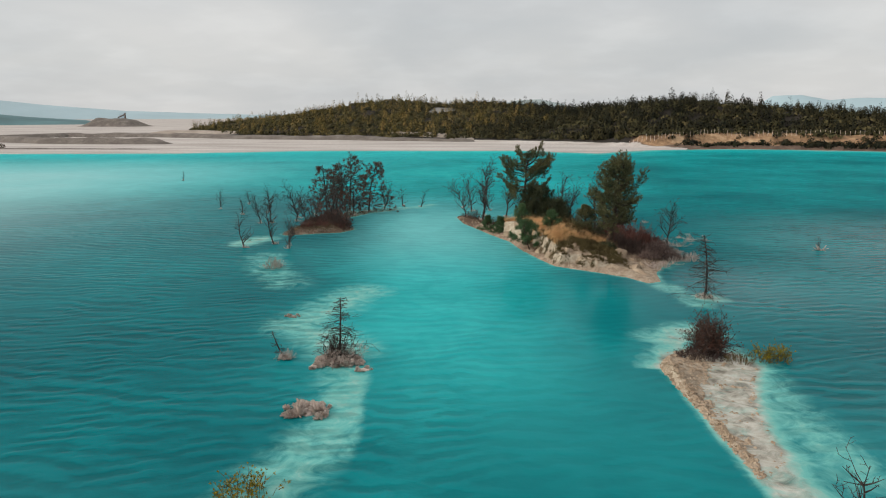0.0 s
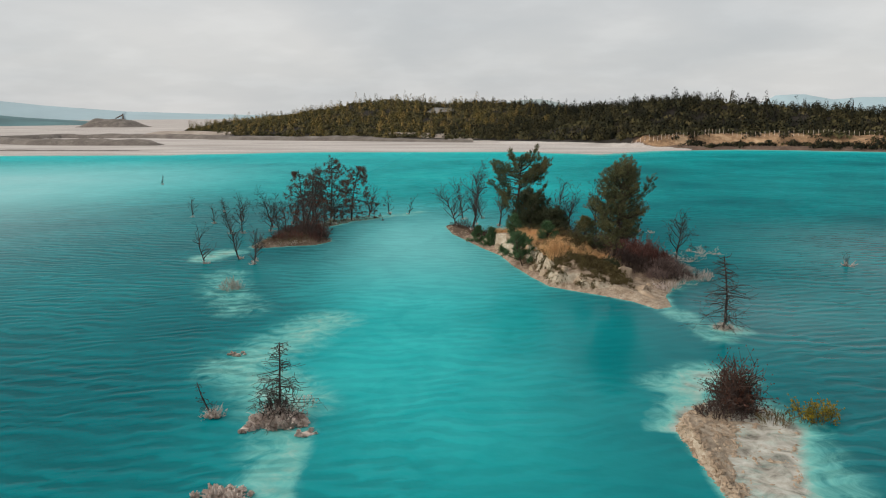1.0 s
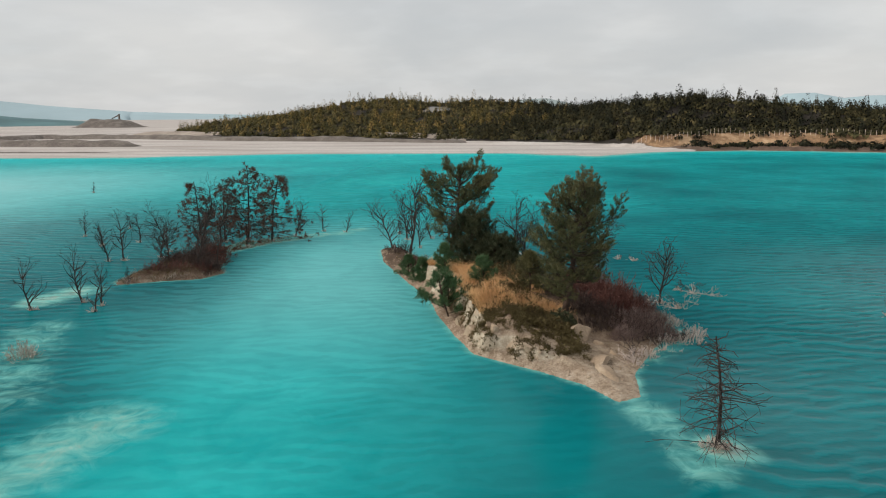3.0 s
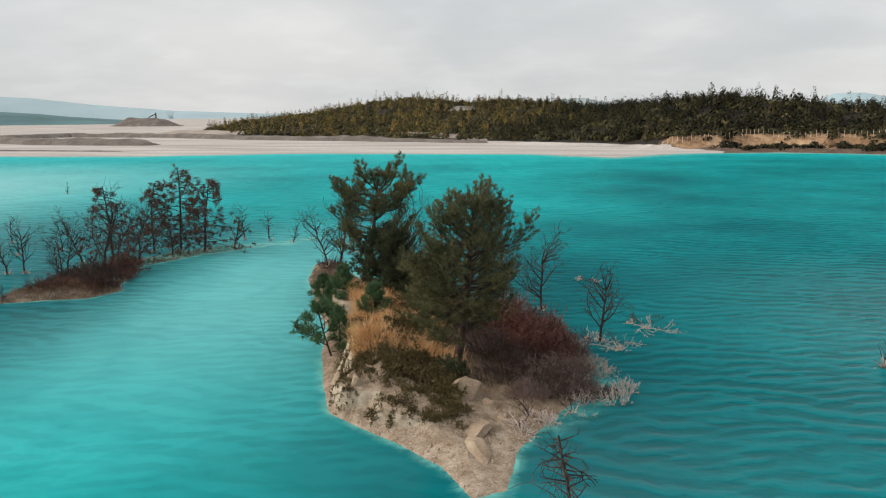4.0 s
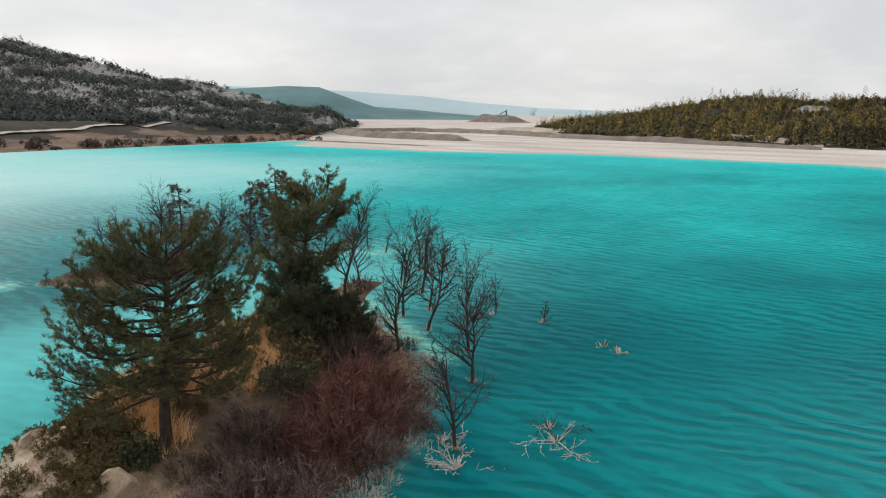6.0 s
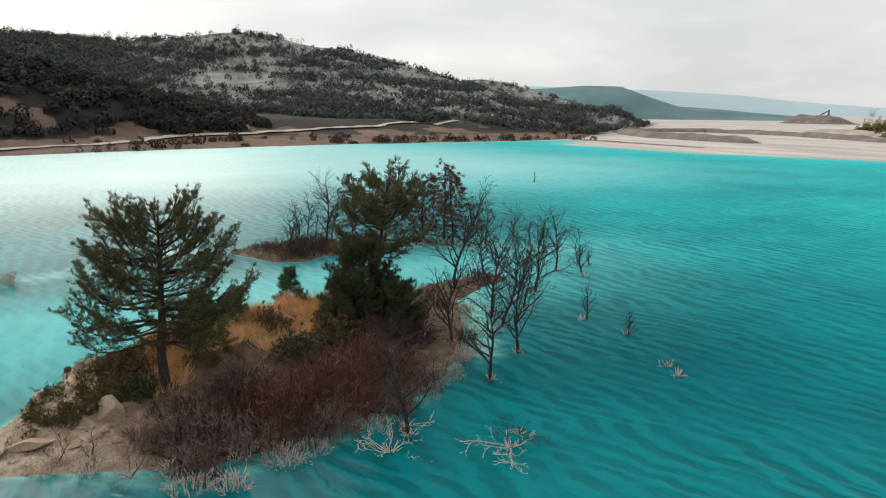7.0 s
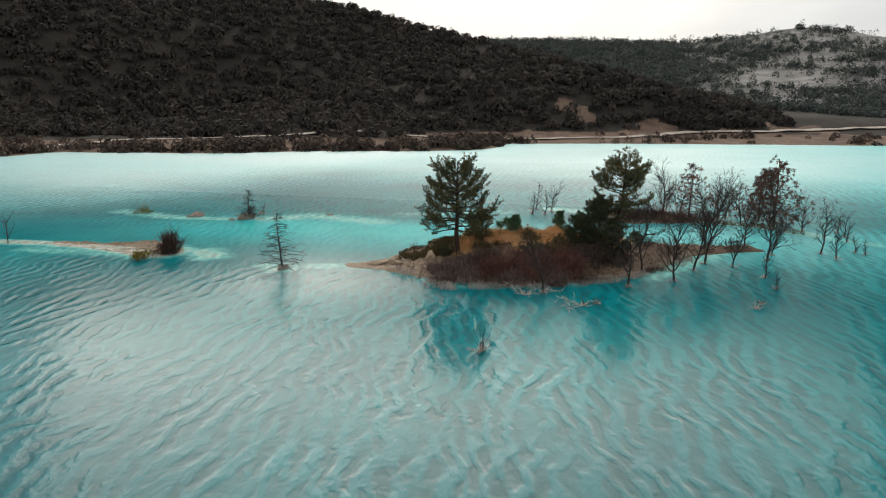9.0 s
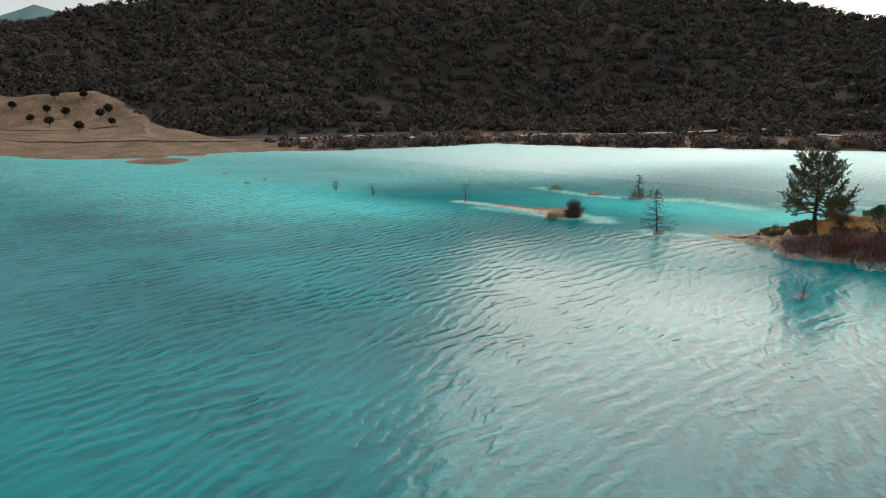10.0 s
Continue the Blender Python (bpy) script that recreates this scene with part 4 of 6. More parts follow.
def pine(x, y, z, h, seed, radius, label, lean=(0, 0), low=0.22, limbs=70, leaf="needles", stretch=(1.0, 1.0), turn=0.0, needles=12, needle=0.22, trunk_r=0.16, gaps=0.0, profile=None, power=0.75, inner=0.25, rise=0.10, whorls=0):
    """An open-crowned pine: tapered trunk, whorled limbs, and needle tufts on their side shoots."""
    rng = np.random.default_rng(seed)
    t = empty("pine_tree", x, y, z, label, "pine tree")
    n = 14
    trunk, centre = [], []
    p, d = np.array([0, 0, -0.3]), unit(np.array([lean[0], lean[1], 1.0]))
    for k in range(n):
        d = unit(d + rng.normal(size=3) * 0.035 + np.array([0, 0, 0.06]))
        q = p + d * (h + 0.3) / n
        f0, f1 = k / n, (k + 1) / n
        trunk.append((*p, *q, trunk_r * (1 - f0) ** 0.8 + 0.02 + 0.08 * trunk_r * (k == 0) * 4, trunk_r * (1 - f1) ** 0.8 + 0.02))
        centre.append(p); p = q
    centre.append(p)
    centre = np.array(centre)
    # the top stands over the point that the lean names
    drift = np.array([lean[0] * h, lean[1] * h, 0]) - (centre[-1] - centre[0]) * [1, 1, 0]
    centre = centre + drift * (np.arange(n + 1) / n)[:, None]
    trunk = [(*centre[k], *centre[k + 1], *trunk[k][6:]) for k in range(n)]
    put("trunk", *tubes(trunk, 9), "bark", t, smooth=True)
    ca, sa = math.cos(radians(turn)), math.sin(radians(turn))
    for k in range(limbs):
        f = low + (0.985 - low) * ((k + rng.random()) / limbs) ** 0.85
        base = centre[min(n, int(f * n))] + (centre[min(n, int(f * n) + 1)] - centre[min(n, int(f * n))]) * (f * n % 1)
        a = k * 2.399 + rng.normal() * 0.35
        if whorls:   # limbs in tiers with air between them
            tier = k % whorls
            f = low + (0.97 - low) * max(0.01, (tier + 0.5 + rng.normal() * 0.32) / whorls) ** 0.9
            base = np.array([np.interp(f * n, np.arange(n + 1), centre[:, c]) for c in range(3)])
            a = (k // whorls) * 2 * np.pi / (limbs // whorls) + tier * 1.1 + rng.normal() * 0.22
        dx, dy = math.cos(a) * stretch[0], math.sin(a) * stretch[1]
        reach = radius * (np.interp(f, *profile) if profile else (0.55 + 0.45 * smooth(f, low, low + 0.14)) * (1 - max(0, (f - low) / (1 - low))) ** power + 0.06)
        reach *= rng.uniform(0.55, 1.12) * math.hypot(dx, dy)
        if rng.random() < gaps:
            continue
        wood, pts, drs = [], [], []
        d = unit(np.array([dx * ca - dy * sa, dx * sa + dy * ca, rise + (0.6 * smooth(f, 0.45, 0.95) if whorls else 0.75 * smooth(f, 0.5, 1.0))]))
        m = max(3, int(reach / 0.30))
        p, r = base, 0.012 + 0.016 * reach
        for j in range(m):
            g = (j + 1) / m
            d = unit(d + rng.normal(size=3) * 0.10 + np.array([0, 0, -0.10 if g < 0.45 else 0.2]))
            q = p + d * reach / m
            wood.append((*p, *q, r * (1 - 0.8 * j / m), r * (1 - 0.8 * (j + 1) / m)))
            p = q
            if g > inner or j == m - 1:
                for sgn in (-1, 1, 0, rng.uniform(-0.5, 0.5)):
                    side = unit(np.cross(d, [0, 0, 1.0])) * sgn
                    sd = unit(d * 0.6 + side * rng.uniform(0.5, 1.1) + np.array([0, 0, rng.uniform(-0.2, 0.75) if whorls else rng.uniform(-0.25, 0.85)]))
                    sl = reach * rng.uniform(0.10, 0.32) * (1.15 - 0.5 * g) + 0.14
                    wood.append((*p, *(p + sd * sl), 0.010, 0.005))
                    for u in np.linspace(0.62, 1.0, max(2, int(sl / 0.16))):
                        pts.append(p + sd * sl * u + rng.normal(size=3) * 0.04); drs.append(sd + np.array([0, 0, 0.55]))
        pts.append(p); drs.append(d + np.array([0, 0, 0.5]))
        o = put("limb", *tubes(wood, 4), "bark", t)
        spray = put("needle_spray", *tufts(np.array(pts), np.array(drs), needles, needle, needle * 0.12, rng, 0.95), leaf, o)
        tagged(spray, kind="stuff")
    return t


def bush(x, y, z, rx, ry, h, stems, mat, seed, label, name="bush", group="", turn=0.0, leafy=0, leaf_mat="", leaf=0.16, up=1.0, height=None, kids=5, width=0.012):
    """Many thin stems fanned out of the ground, each with side twigs; leafy adds small leaves at their tips."""
    rng = np.random.default_rng(seed)
    t = empty(name, x, y, z, label, name.replace("_", " "), group)
    a = rng.uniform(0, 2 * np.pi, stems)
    rr = np.sqrt(rng.uniform(0, 1, stems))
    ox, oy = np.cos(a) * rr * rx, np.sin(a) * rr * ry
    ca, sa = math.cos(radians(turn)), math.sin(radians(turn))
    ox, oy = ox * ca - oy * sa, ox * sa + oy * ca
    gz = (height(x + ox, y + oy) - z) if height else np.zeros(stems)
    root = np.stack([ox, oy, np.maximum(gz, -z - 0.05) - 0.04], 1)
    hh = h * np.sqrt(np.maximum(0.05, 1 - rr ** 2.2)) * rng.uniform(0.6, 1.1, stems)
    lean = np.stack([ox * 0.28 / max(rx, 0.3), oy * 0.28 / max(ry, 0.3)], 1) * h + rng.normal(size=(stems, 2)) * 0.16 * h
    tip = root + np.stack([lean[:, 0], lean[:, 1], hh * up], 1)
    mid = root * 0.5 + tip * 0.5 + np.stack([-lean[:, 0] * 0.2, -lean[:, 1] * 0.2, hh * 0.1], 1)
    w = width * (0.6 + h * 0.3)
    rows = [np.concatenate([root, mid, np.full((stems, 1), w), np.full((stems, 1), w * 0.7)], 1), np.concatenate([mid, tip, np.full((stems, 1), w * 0.7), np.full((stems, 1), w * 0.3)], 1)]
    tagged(put("stem_mass", *tubes(np.concatenate(rows), 3), mat, t), kind="stuff")
    u = rng.uniform(0.25, 1.0, (stems * kids, 1))
    r0, t0 = np.repeat(root, kids, 0), np.repeat(tip, kids, 0)
    p = r0 * (1 - u) + t0 * u
    d = unit_rows(t0 - r0) * 0.55 + rng.normal(size=p.shape) * 0.45
    q = p + d * h * rng.uniform(0.12, 0.32, u.shape)
    tagged(put("twig_mass", *blades(p, q, 0.022 + 0.012 * h, rng), mat, t), kind="stuff")
    if leafy:
        tagged(put("foliage", *tufts(q, d, leafy, leaf, leaf * 0.38, rng, 0.9), leaf_mat or mat, t), kind="stuff")
    return t


def unit_rows(v):
    return v / (np.linalg.norm(v, axis=1, keepdims=True) + 1e-9)


def grass(name, pts, h, mat, seed, label, per=14, spread=0.10, width=0.018):
    """Tussocks of blades on the ground."""
    rng = np.random.default_rng(seed)
    root = np.repeat(pts, per, 0) + np.concatenate([rng.normal(size=(len(pts) * per, 2)) * spread, np.zeros((len(pts) * per, 1))], 1)
    lean = np.stack([wavy(pts[:, 0], pts[:, 1], 0.9, seed, 2), wavy(pts[:, 0], pts[:, 1], 0.9, seed + 9, 2)], 1) * 0.5
    tall = 0.75 + 0.5 * wavy(pts[:, 0], pts[:, 1], 1.3, seed + 4, 2)
    d = np.concatenate([rng.normal(size=(len(root), 2)) * 0.34 + np.repeat(lean, per, 0), rng.uniform(0.5, 1.1, (len(root), 1))], 1) * np.repeat(np.clip(tall, 0.3, 1.4), per)[:, None]
    tip = root + d * h * rng.uniform(0.5, 1.2, (len(root), 1))
    ob = put(name, *blades(root - [0, 0, 0.03], tip, width, rng), mat)
    return tagged(ob, label, "grass", kind="stuff")


def rock(x, y, z, sx, sy, sz, seed, mat="rock", label="weathered pale chalk boulder on the bank", turn=0.0, group=""):
    bm = bmesh.new()
    bmesh.ops.create_icosphere(bm, subdivisions=3, radius=1.0)
    rng = np.random.default_rng(seed)
    planes = [(Vector(unit(rng.normal(size=3))), rng.uniform(0.38, 0.8)) for _ in range(14)]
    off = Vector(rng.uniform(-50, 50, 3))
    for v in bm.verts:
        c = v.co.copy()
        for nrm, lim in planes:
            over = c.dot(nrm) - lim
            if over > 0:
                c -= nrm * over * 0.96
        c *= 1 + 0.10 * noise.noise(c * 1.7 + off) + 0.05 * noise.noise(c * 5 + off)
        v.co = Vector((c.x * sx, c.y * sy, c.z * sz))
    me = bpy.data.meshes.new("boulder")
    bm.to_mesh(me); bm.free()
    me.materials.append(MAT[mat])
    ob = new("boulder", me)
    ob.matrix_world = pose(x, y, z, rng.uniform(-12, 12), rng.uniform(-12, 12), turn)
    return tagged(ob, label, "rock", group)

# ---- the main island ----
ih = lambda x, y: float(island_height(np.array([x]), np.array([y]))[0])
lh = lambda x, y: float(left_height(np.array([x]), np.array([y]))[0])

pine(12.6, 60.7, ih(12.6, 60.7) - 0.05, 7.0, 14, 3.1, "tall broad-crowned green pine on the island bank", lean=(0.12, -0.01), low=0.29, limbs=104, whorls=13, stretch=(0.55, 1.12), turn=-25, gaps=0.05, trunk_r=0.20, needles=16, needle=0.18, inner=0.36, rise=0.14,
     profile=([0.26, 0.34, 0.48, 0.62, 0.78, 0.90, 1.0], [0.90, 1.0, 1.0, 0.94, 0.84, 0.68, 0.40]))
pine(5.3, 72.7, ih(5.3, 72.7) - 0.05, 6.9, 23, 3.1, "leaning pine with a high open crown", lean=(0.15, 0.13), low=0.42, limbs=56, whorls=9, gaps=0.12, trunk_r=0.17, inner=0.38, rise=0.18,
     profile=([0.4, 0.5, 0.7, 0.85, 1.0], [0.6, 0.85, 1.0, 0.8, 0.35]), needles=13)
pine(7.2, 71.6, ih(7.2, 71.6) - 0.05, 3.5, 31, 2.0, "dark dense evergreen beside the leaning pine", low=0.04, limbs=90, leaf="evergreen", trunk_r=0.09, needles=16, profile=([0.0, 0.3, 0.6, 0.85, 1.0], [0.8, 1.0, 0.9, 0.62, 0.3]))
pine(8.8, 70.2, ih(8.8, 70.2) - 0.05, 2.4, 32, 1.7, "dark rounded evergreen below the pine", low=0.03, limbs=70, leaf="evergreen", trunk_r=0.06, needles=16, power=0.35)
pine(9.6, 72.6, ih(9.6, 72.6) - 0.05, 2.3, 38, 1.5, "dark low evergreen bush by the water", low=0.03, limbs=50, leaf="evergreen", trunk_r=0.05, needles=16, power=0.35)
pine(6.1, 65.6, ih(6.1, 65.6) - 0.2, 1.9, 33, 0.8, "young green pine clinging to the cliff edge", low=0.1, limbs=16, leaf="sapling", trunk_r=0.04, needles=12, needle=0.24, rise=0.3)
pine(6.3, 63.6, ih(6.3, 63.6) + 0.0, 2.3, 34, 1.6, "small green pine overhanging the chalk bank", lean=(-0.3, 0.0), low=0.15, limbs=13, leaf="sapling", trunk_r=0.035, needles=12, needle=0.34, rise=0.4, power=0.5, inner=0.5)
pine(10.9, 62.3, ih(10.9, 62.3) - 0.05, 2.6, 39, 1.1, "slender young pine under the tall pine", low=0.3, limbs=30, whorls=6, trunk_r=0.05, needles=14, needle=0.18, rise=0.2)
pine(8.2, 64.6, ih(8.2, 64.6) - 0.05, 1.5, 40, 0.9, "young green pine on the bank top", low=0.1, limbs=20, leaf="sapling", trunk_r=0.03, needles=12)
pine(3.6, 72.6, ih(3.6, 72.6) - 0.1, 1.5, 35, 1.0, "low green pine shrub on the bank top", low=0.05, limbs=20, leaf="sapling", trunk_r=0.03, needles=12)
pine(5.6, 68.2, ih(5.6, 68.2) - 0.1, 1.7, 36, 0.9, "young green pine on the bank top", low=0.05, limbs=22, leaf="sapling", trunk_r=0.03, needles=12)
pine(2.3, 74.8, ih(2.3, 74.8) - 0.1, 1.3, 37, 0.9, "low green pine shrub on the bank top", low=0.05, limbs=16, leaf="sapling", trunk_r=0.03, needles=12)

for k, (x, y, rx, ry, h, n) in enumerate([(15.6, 66.6, 1.9, 1.8, 2.0, 260), (14.4, 69.0, 1.6, 1.5, 2.0, 200), (16.4, 64.3, 1.5, 1.5, 1.7, 190)]):
    bush(x, y, ih(x, y), rx, ry, h, n, "redtwig", 200 + k, "dense reddish bare-twigged shrub on the slope", "red_shrub", "shrubs on the slope", height=island_height, kids=9)
for k, (x, y, rx, ry, h, n) in enumerate([(15.4, 62.2, 1.7, 1.5, 1.1, 200), (14.0, 63.4, 1.1, 1.0, 1.2, 120), (16.9, 61.0, 1.2, 1.3, 1.0, 150), (10.2, 72.6, 1.6, 1.3, 1.7, 170), (11.6, 70.8, 1.3, 1.3, 1.6, 150), (14.3, 60.4, 0.8, 0.7, 0.55, 90)]):
    bush(x, y, ih(x, y), rx, ry, h, n, "browntwig", 220 + k, "dark brown bare shrub under the pine", "brown_shrub", "shrubs on the slope", height=island_height, kids=9)
for k, (x, y, rx, ry, h, n, mt) in enumerate([(12.2, 66.4, 0.9, 0.8, 1.3, 70, "evergreen"), (10.6, 68.6, 1.0, 0.9, 1.4, 80, "olive"), (11.4, 67.6, 0.7, 0.7, 1.0, 50, "olive"), (9.6, 66.0, 0.8, 0.7, 0.9, 60, "olive"), (10.2, 61.8, 0.8, 0.8, 0.8, 60, "olive"),
        (11.9, 58.9, 0.8, 0.6, 0.55, 70, "olive"), (12.5, 59.8, 0.7, 0.6, 0.6, 70, "evergreen"), (11.1, 60.0, 0.7, 0.6, 0.5, 60, "olive"), (12.7, 58.1, 0.5, 0.4, 0.4, 50, "olive"), (10.4, 58.9, 0.5, 0.4, 0.4, 45, "olive")]):
    bush(x, y, ih(x, y), rx, ry, h, n, "browntwig", 240 + k, "leafy green shrub on the grassy slope" if mt == "evergreen" else "olive-green shrub on the grassy slope", "green_shrub", "shrubs on the slope", leafy=6, leaf_mat=mt, height=island_height)
rng = np.random.default_rng(5)
for k in range(400):   # heath cushions on the southern point
    x, y = rng.uniform(6.6, 13.6), rng.uniform(55.8, 64.0)
    if ih(x, y) < 0.35 or x > 13.6 - (y - 57) * 0.3:
        continue
    big = rng.uniform(0.65, 1.15) + 0.7 * (rng.random() < 0.2)
    bush(x, y, ih(x, y) - 0.05, 0.2 * big, 0.2 * big, 0.26 * big, 16, "olive", 300 + k, "low olive-brown heath cushion on bare soil", "heath_cushion", "heath cushions", leafy=4, leaf_mat="olive", leaf=0.08, height=island_height, kids=3)


def scatter(n, seed, box, test):
    r = np.random.default_rng(seed)
    x, y = r.uniform(box[0], box[1], n), r.uniform(box[2], box[3], n)
    k = test(x, y)
    return np.stack([x[k], y[k], island_height(x[k], y[k])], 1)


def on_crest(x, y):
    d, _ = poly_dist(x, y, ISLAND)
    dw, _ = line_dist(x, y, ISLAND[:12])
    r = wavy(x, y, 1.6, 77, 3)
    return (d > 1.2) & (dw > 1.5) & (dw < 5.2 + r * 1.3) & (y > 60.2) & (r > -0.75)


grass("dry_grass", scatter(3400, 1, (4, 14, 59, 74), on_crest), 0.80, "straw", 2, "tall dry orange grass on the island crest", per=26, spread=0.15, width=0.022)
grass("short_grass", scatter(2600, 3, (0, 18, 54, 84), lambda x, y: (poly_dist(x, y, ISLAND)[0] > 0.9) & (wavy(x, y, 2.0, 78, 3) > -0.1)), 0.28, "olive", 4, "short olive-brown grass tufts", per=10)
grass("salted_reeds", scatter(1500, 6, (13.5, 20.5, 59, 75), lambda x, y: (np.abs(poly_dist(x, y, ISLAND)[0]) < 0.9) & (x > 14.0) & (wavy(x, y, 1.5, 79, 3) > -0.2)) * [1, 1, 0] + [0, 0, 0.0], 0.42, "palestraw", 7, "pale salt-crusted reeds along the waterline", per=12, spread=0.16)
east = np.array(ISLAND[13:21] , float)
seg = np.concatenate([[0], np.cumsum(np.hypot(*np.diff(east, axis=0).T))])
rng = np.random.default_rng(44)
for k in range(40):   # a ragged belt of bleached brush in the flooded margin
    u = (k + rng.random()) / 40 * seg[-1]
    ex, ey = np.interp(u, seg, east[:, 0]), np.interp(u, seg, east[:, 1])
    off = rng.uniform(-0.5, 1.3) if 57.5 < ey < 70 else rng.uniform(-0.4, 0.4)
    x, y = ex + off, ey + rng.normal() * 0.3
    if y < 59:
        continue
    big = rng.uniform(0.45, 0.85)
    bush(x, y, max(0.0, ih(x, y)), big, big, rng.uniform(0.28, 0.60), int(70 * big + 20), "palestraw" if rng.random() < 0.6 else ("salted" if rng.random() < 0.6 else "browntwig"), 400 + k, "salt-bleached dead brush at the water's edge", "salted_brush", "salted brush", kids=6, width=0.016)
for k, (x, y, r, h) in enumerate([(16.6, 60.9, 1.1, 1.2), (17.4, 62.4, 1.0, 1.1), (15.8, 59.4, 0.7, 0.7), (17.9, 60.6, 0.8, 0.8), (17.6, 65.6, 0.9, 1.2), (16.6, 68.6, 0.8, 1.1)]):
    bush(x, y, max(0.0, ih(x, y)), r, r, h, 170, 'greytwig', 470 + k, 'grey-brown leafless brush in the flooded margin', 'grey_brush', 'shrubs on the slope', kids=8)
for k, (x, y, s) in enumerate([(19.4, 60.2, 0.7), (19.9, 61.4, 0.5), (15.6, 56.4, 0.5), (16.5, 57.4, 0.5)]):
    bush(x, y, 0.0, s, s, 0.6, 50, "salted", 460 + k, "bleached tangled branches at the water's edge", "bleached_branches", "salted brush", kids=5, width=0.022)

BOULDERS = [(13.45, 58.7, 0.95, 0.62, 0.72, 40), (12.2, 57.6, 0.3, 0.25, 0.2, 80), (14.3, 58.2, 0.35, 0.25, 0.22, 10), (14.9, 57.2, 0.3, 0.22, 0.16, 120), (11.0, 56.9, 0.25, 0.2, 0.16, 60), (12.5, 56.5, 0.3, 0.2, 0.15, 15),
            (5.3, 68.3, 0.7, 0.55, 0.75, 100), (5.9, 66.7, 0.55, 0.45, 0.6, 70), (4.3, 70.6, 0.5, 0.4, 0.6, 40), (7.0, 62.0, 0.6, 0.45, 0.5, 95), (7.7, 60.0, 0.5, 0.4, 0.45, 30), (8.7, 58.3, 0.5, 0.35, 0.35, 130), (3.2, 73.2, 0.4, 0.35, 0.45, 20), (6.3, 64.4, 0.45, 0.4, 0.5, 50), (13.9, 55.6, 1.3, 0.8, 0.22, 60), (14.2, 54.3, 1.2, 0.75, 0.2, 100), (9.9, 57.0, 0.6, 0.35, 0.4, 150), (10.7, 56.2, 0.5, 0.3, 0.36, 150), (9.0, 57.9, 0.4, 0.3, 0.4, 120), (12.9, 57.9, 0.45, 0.35, 0.35, 20)]
for k, (x, y, sx, sy, sz, a) in enumerate(BOULDERS):
    rock(x, y, ih(x, y) + sz * 0.05, sx, sy, sz, 500 + k, turn=a, group="boulders on the bank")
rng = np.random.default_rng(8)
base = np.array([(1, 0, 0), (-1, 0, 0), (0, 1, 0), (0, -1, 0), (0, 0, 1), (0, 0, -1)], float)
tri = np.array([(0, 2, 4), (2, 1, 4), (1, 3, 4), (3, 0, 4), (2, 0, 5), (1, 2, 5), (3, 1, 5), (0, 3, 5)])


def pebbles(name, pts, lo, hi, seed, label, mat="rock"):
    r = np.random.default_rng(seed)
    n = len(pts)
    s = r.uniform(lo, hi, (n, 1, 3)) * [1, 1, 0.6]
    v = base[None] * s * r.uniform(0.7, 1.3, (n, 6, 1)) + r.normal(size=(n, 6, 3)) * lo * 0.3 + pts[:, None]
    f = tri[None] + (np.arange(n) * 6)[:, None, None]
    return tagged(put(name, v.reshape(-1, 3), f.reshape(-1, 3), mat), label, "stones", kind="stuff")


shore_pts = scatter(9000, 9, (-2, 18, 51, 86), lambda x, y: (poly_dist(x, y, ISLAND)[0] > 0.02) & (line_dist(x, y, ISLAND[:14])[0] < 1.1) & (wavy(x, y, 0.9, 81, 2) > -0.2))
pebbles("shore_stones", shore_pts, 0.03, 0.12, 10, "loose pale stones along the island shore")

# ---- dead trees round the islands ----
for k, (x, y, h, style, lean, spread, dense) in enumerate([
        (17.2, 47.6, 4.4, "snag", (0.04, -0.06), 1.35, 3), (19.3, 68.0, 4.0, "vase", (0, 0), 0.9, 1), (16.2, 73.9, 4.6, "vase", (0, 0), 0.9, 2), (13.7, 77.2, 4.8, "vase", (0.03, 0), 0.7, 2),
        (10.9, 75.0, 4.6, "vase", (0, 0.03), 0.7, 1), (7.0, 80.2, 5.4, "vase", (0.12, 0.1), 0.8, 2), (9.7, 79.0, 5.0, "vase", (0, 0), 0.9, 1), (7.4, 82.3, 3.4, "vase", (0.05, 0), 1.0, 2),
        (4.3, 85.6, 5.0, "vase", (0, 0), 0.8, 1), (11.0, 84.0, 2.4, "vase", (0.1, 0), 0.9, 1), (14.2, 84.2, 1.5, "vase", (0.15, 0), 0.9, 1), (0.0, 90.8, 4.2, "vase", (0, 0), 1.0, 2),
        (-1.2, 94.0, 1.8, "vase", (0, 0), 0.5, 1), (-0.5, 94.6, 1.4, "vase", (0.1, 0), 0.6, 1), (1.8, 86.4, 3.4, "vase", (0, 0), 0.6, 1), (1.6, 80.8, 6.2, "vase", (-0.02, 0), 0.7, 2), (-0.4, 84.6, 4.2, "vase", (0, 0), 0.8, 1),
        (2.3, 91.5, 3.2, "vase", (0, 0), 0.7, 1)]):
    dead_tree(x, y, max(0, ih(x, y)) if k else 0, h * (1.15 if h > 3 and k else 1.0), 600 + k, style, lean, spread=spread, dense=3 if not k else 2 if h > 3 else dense)


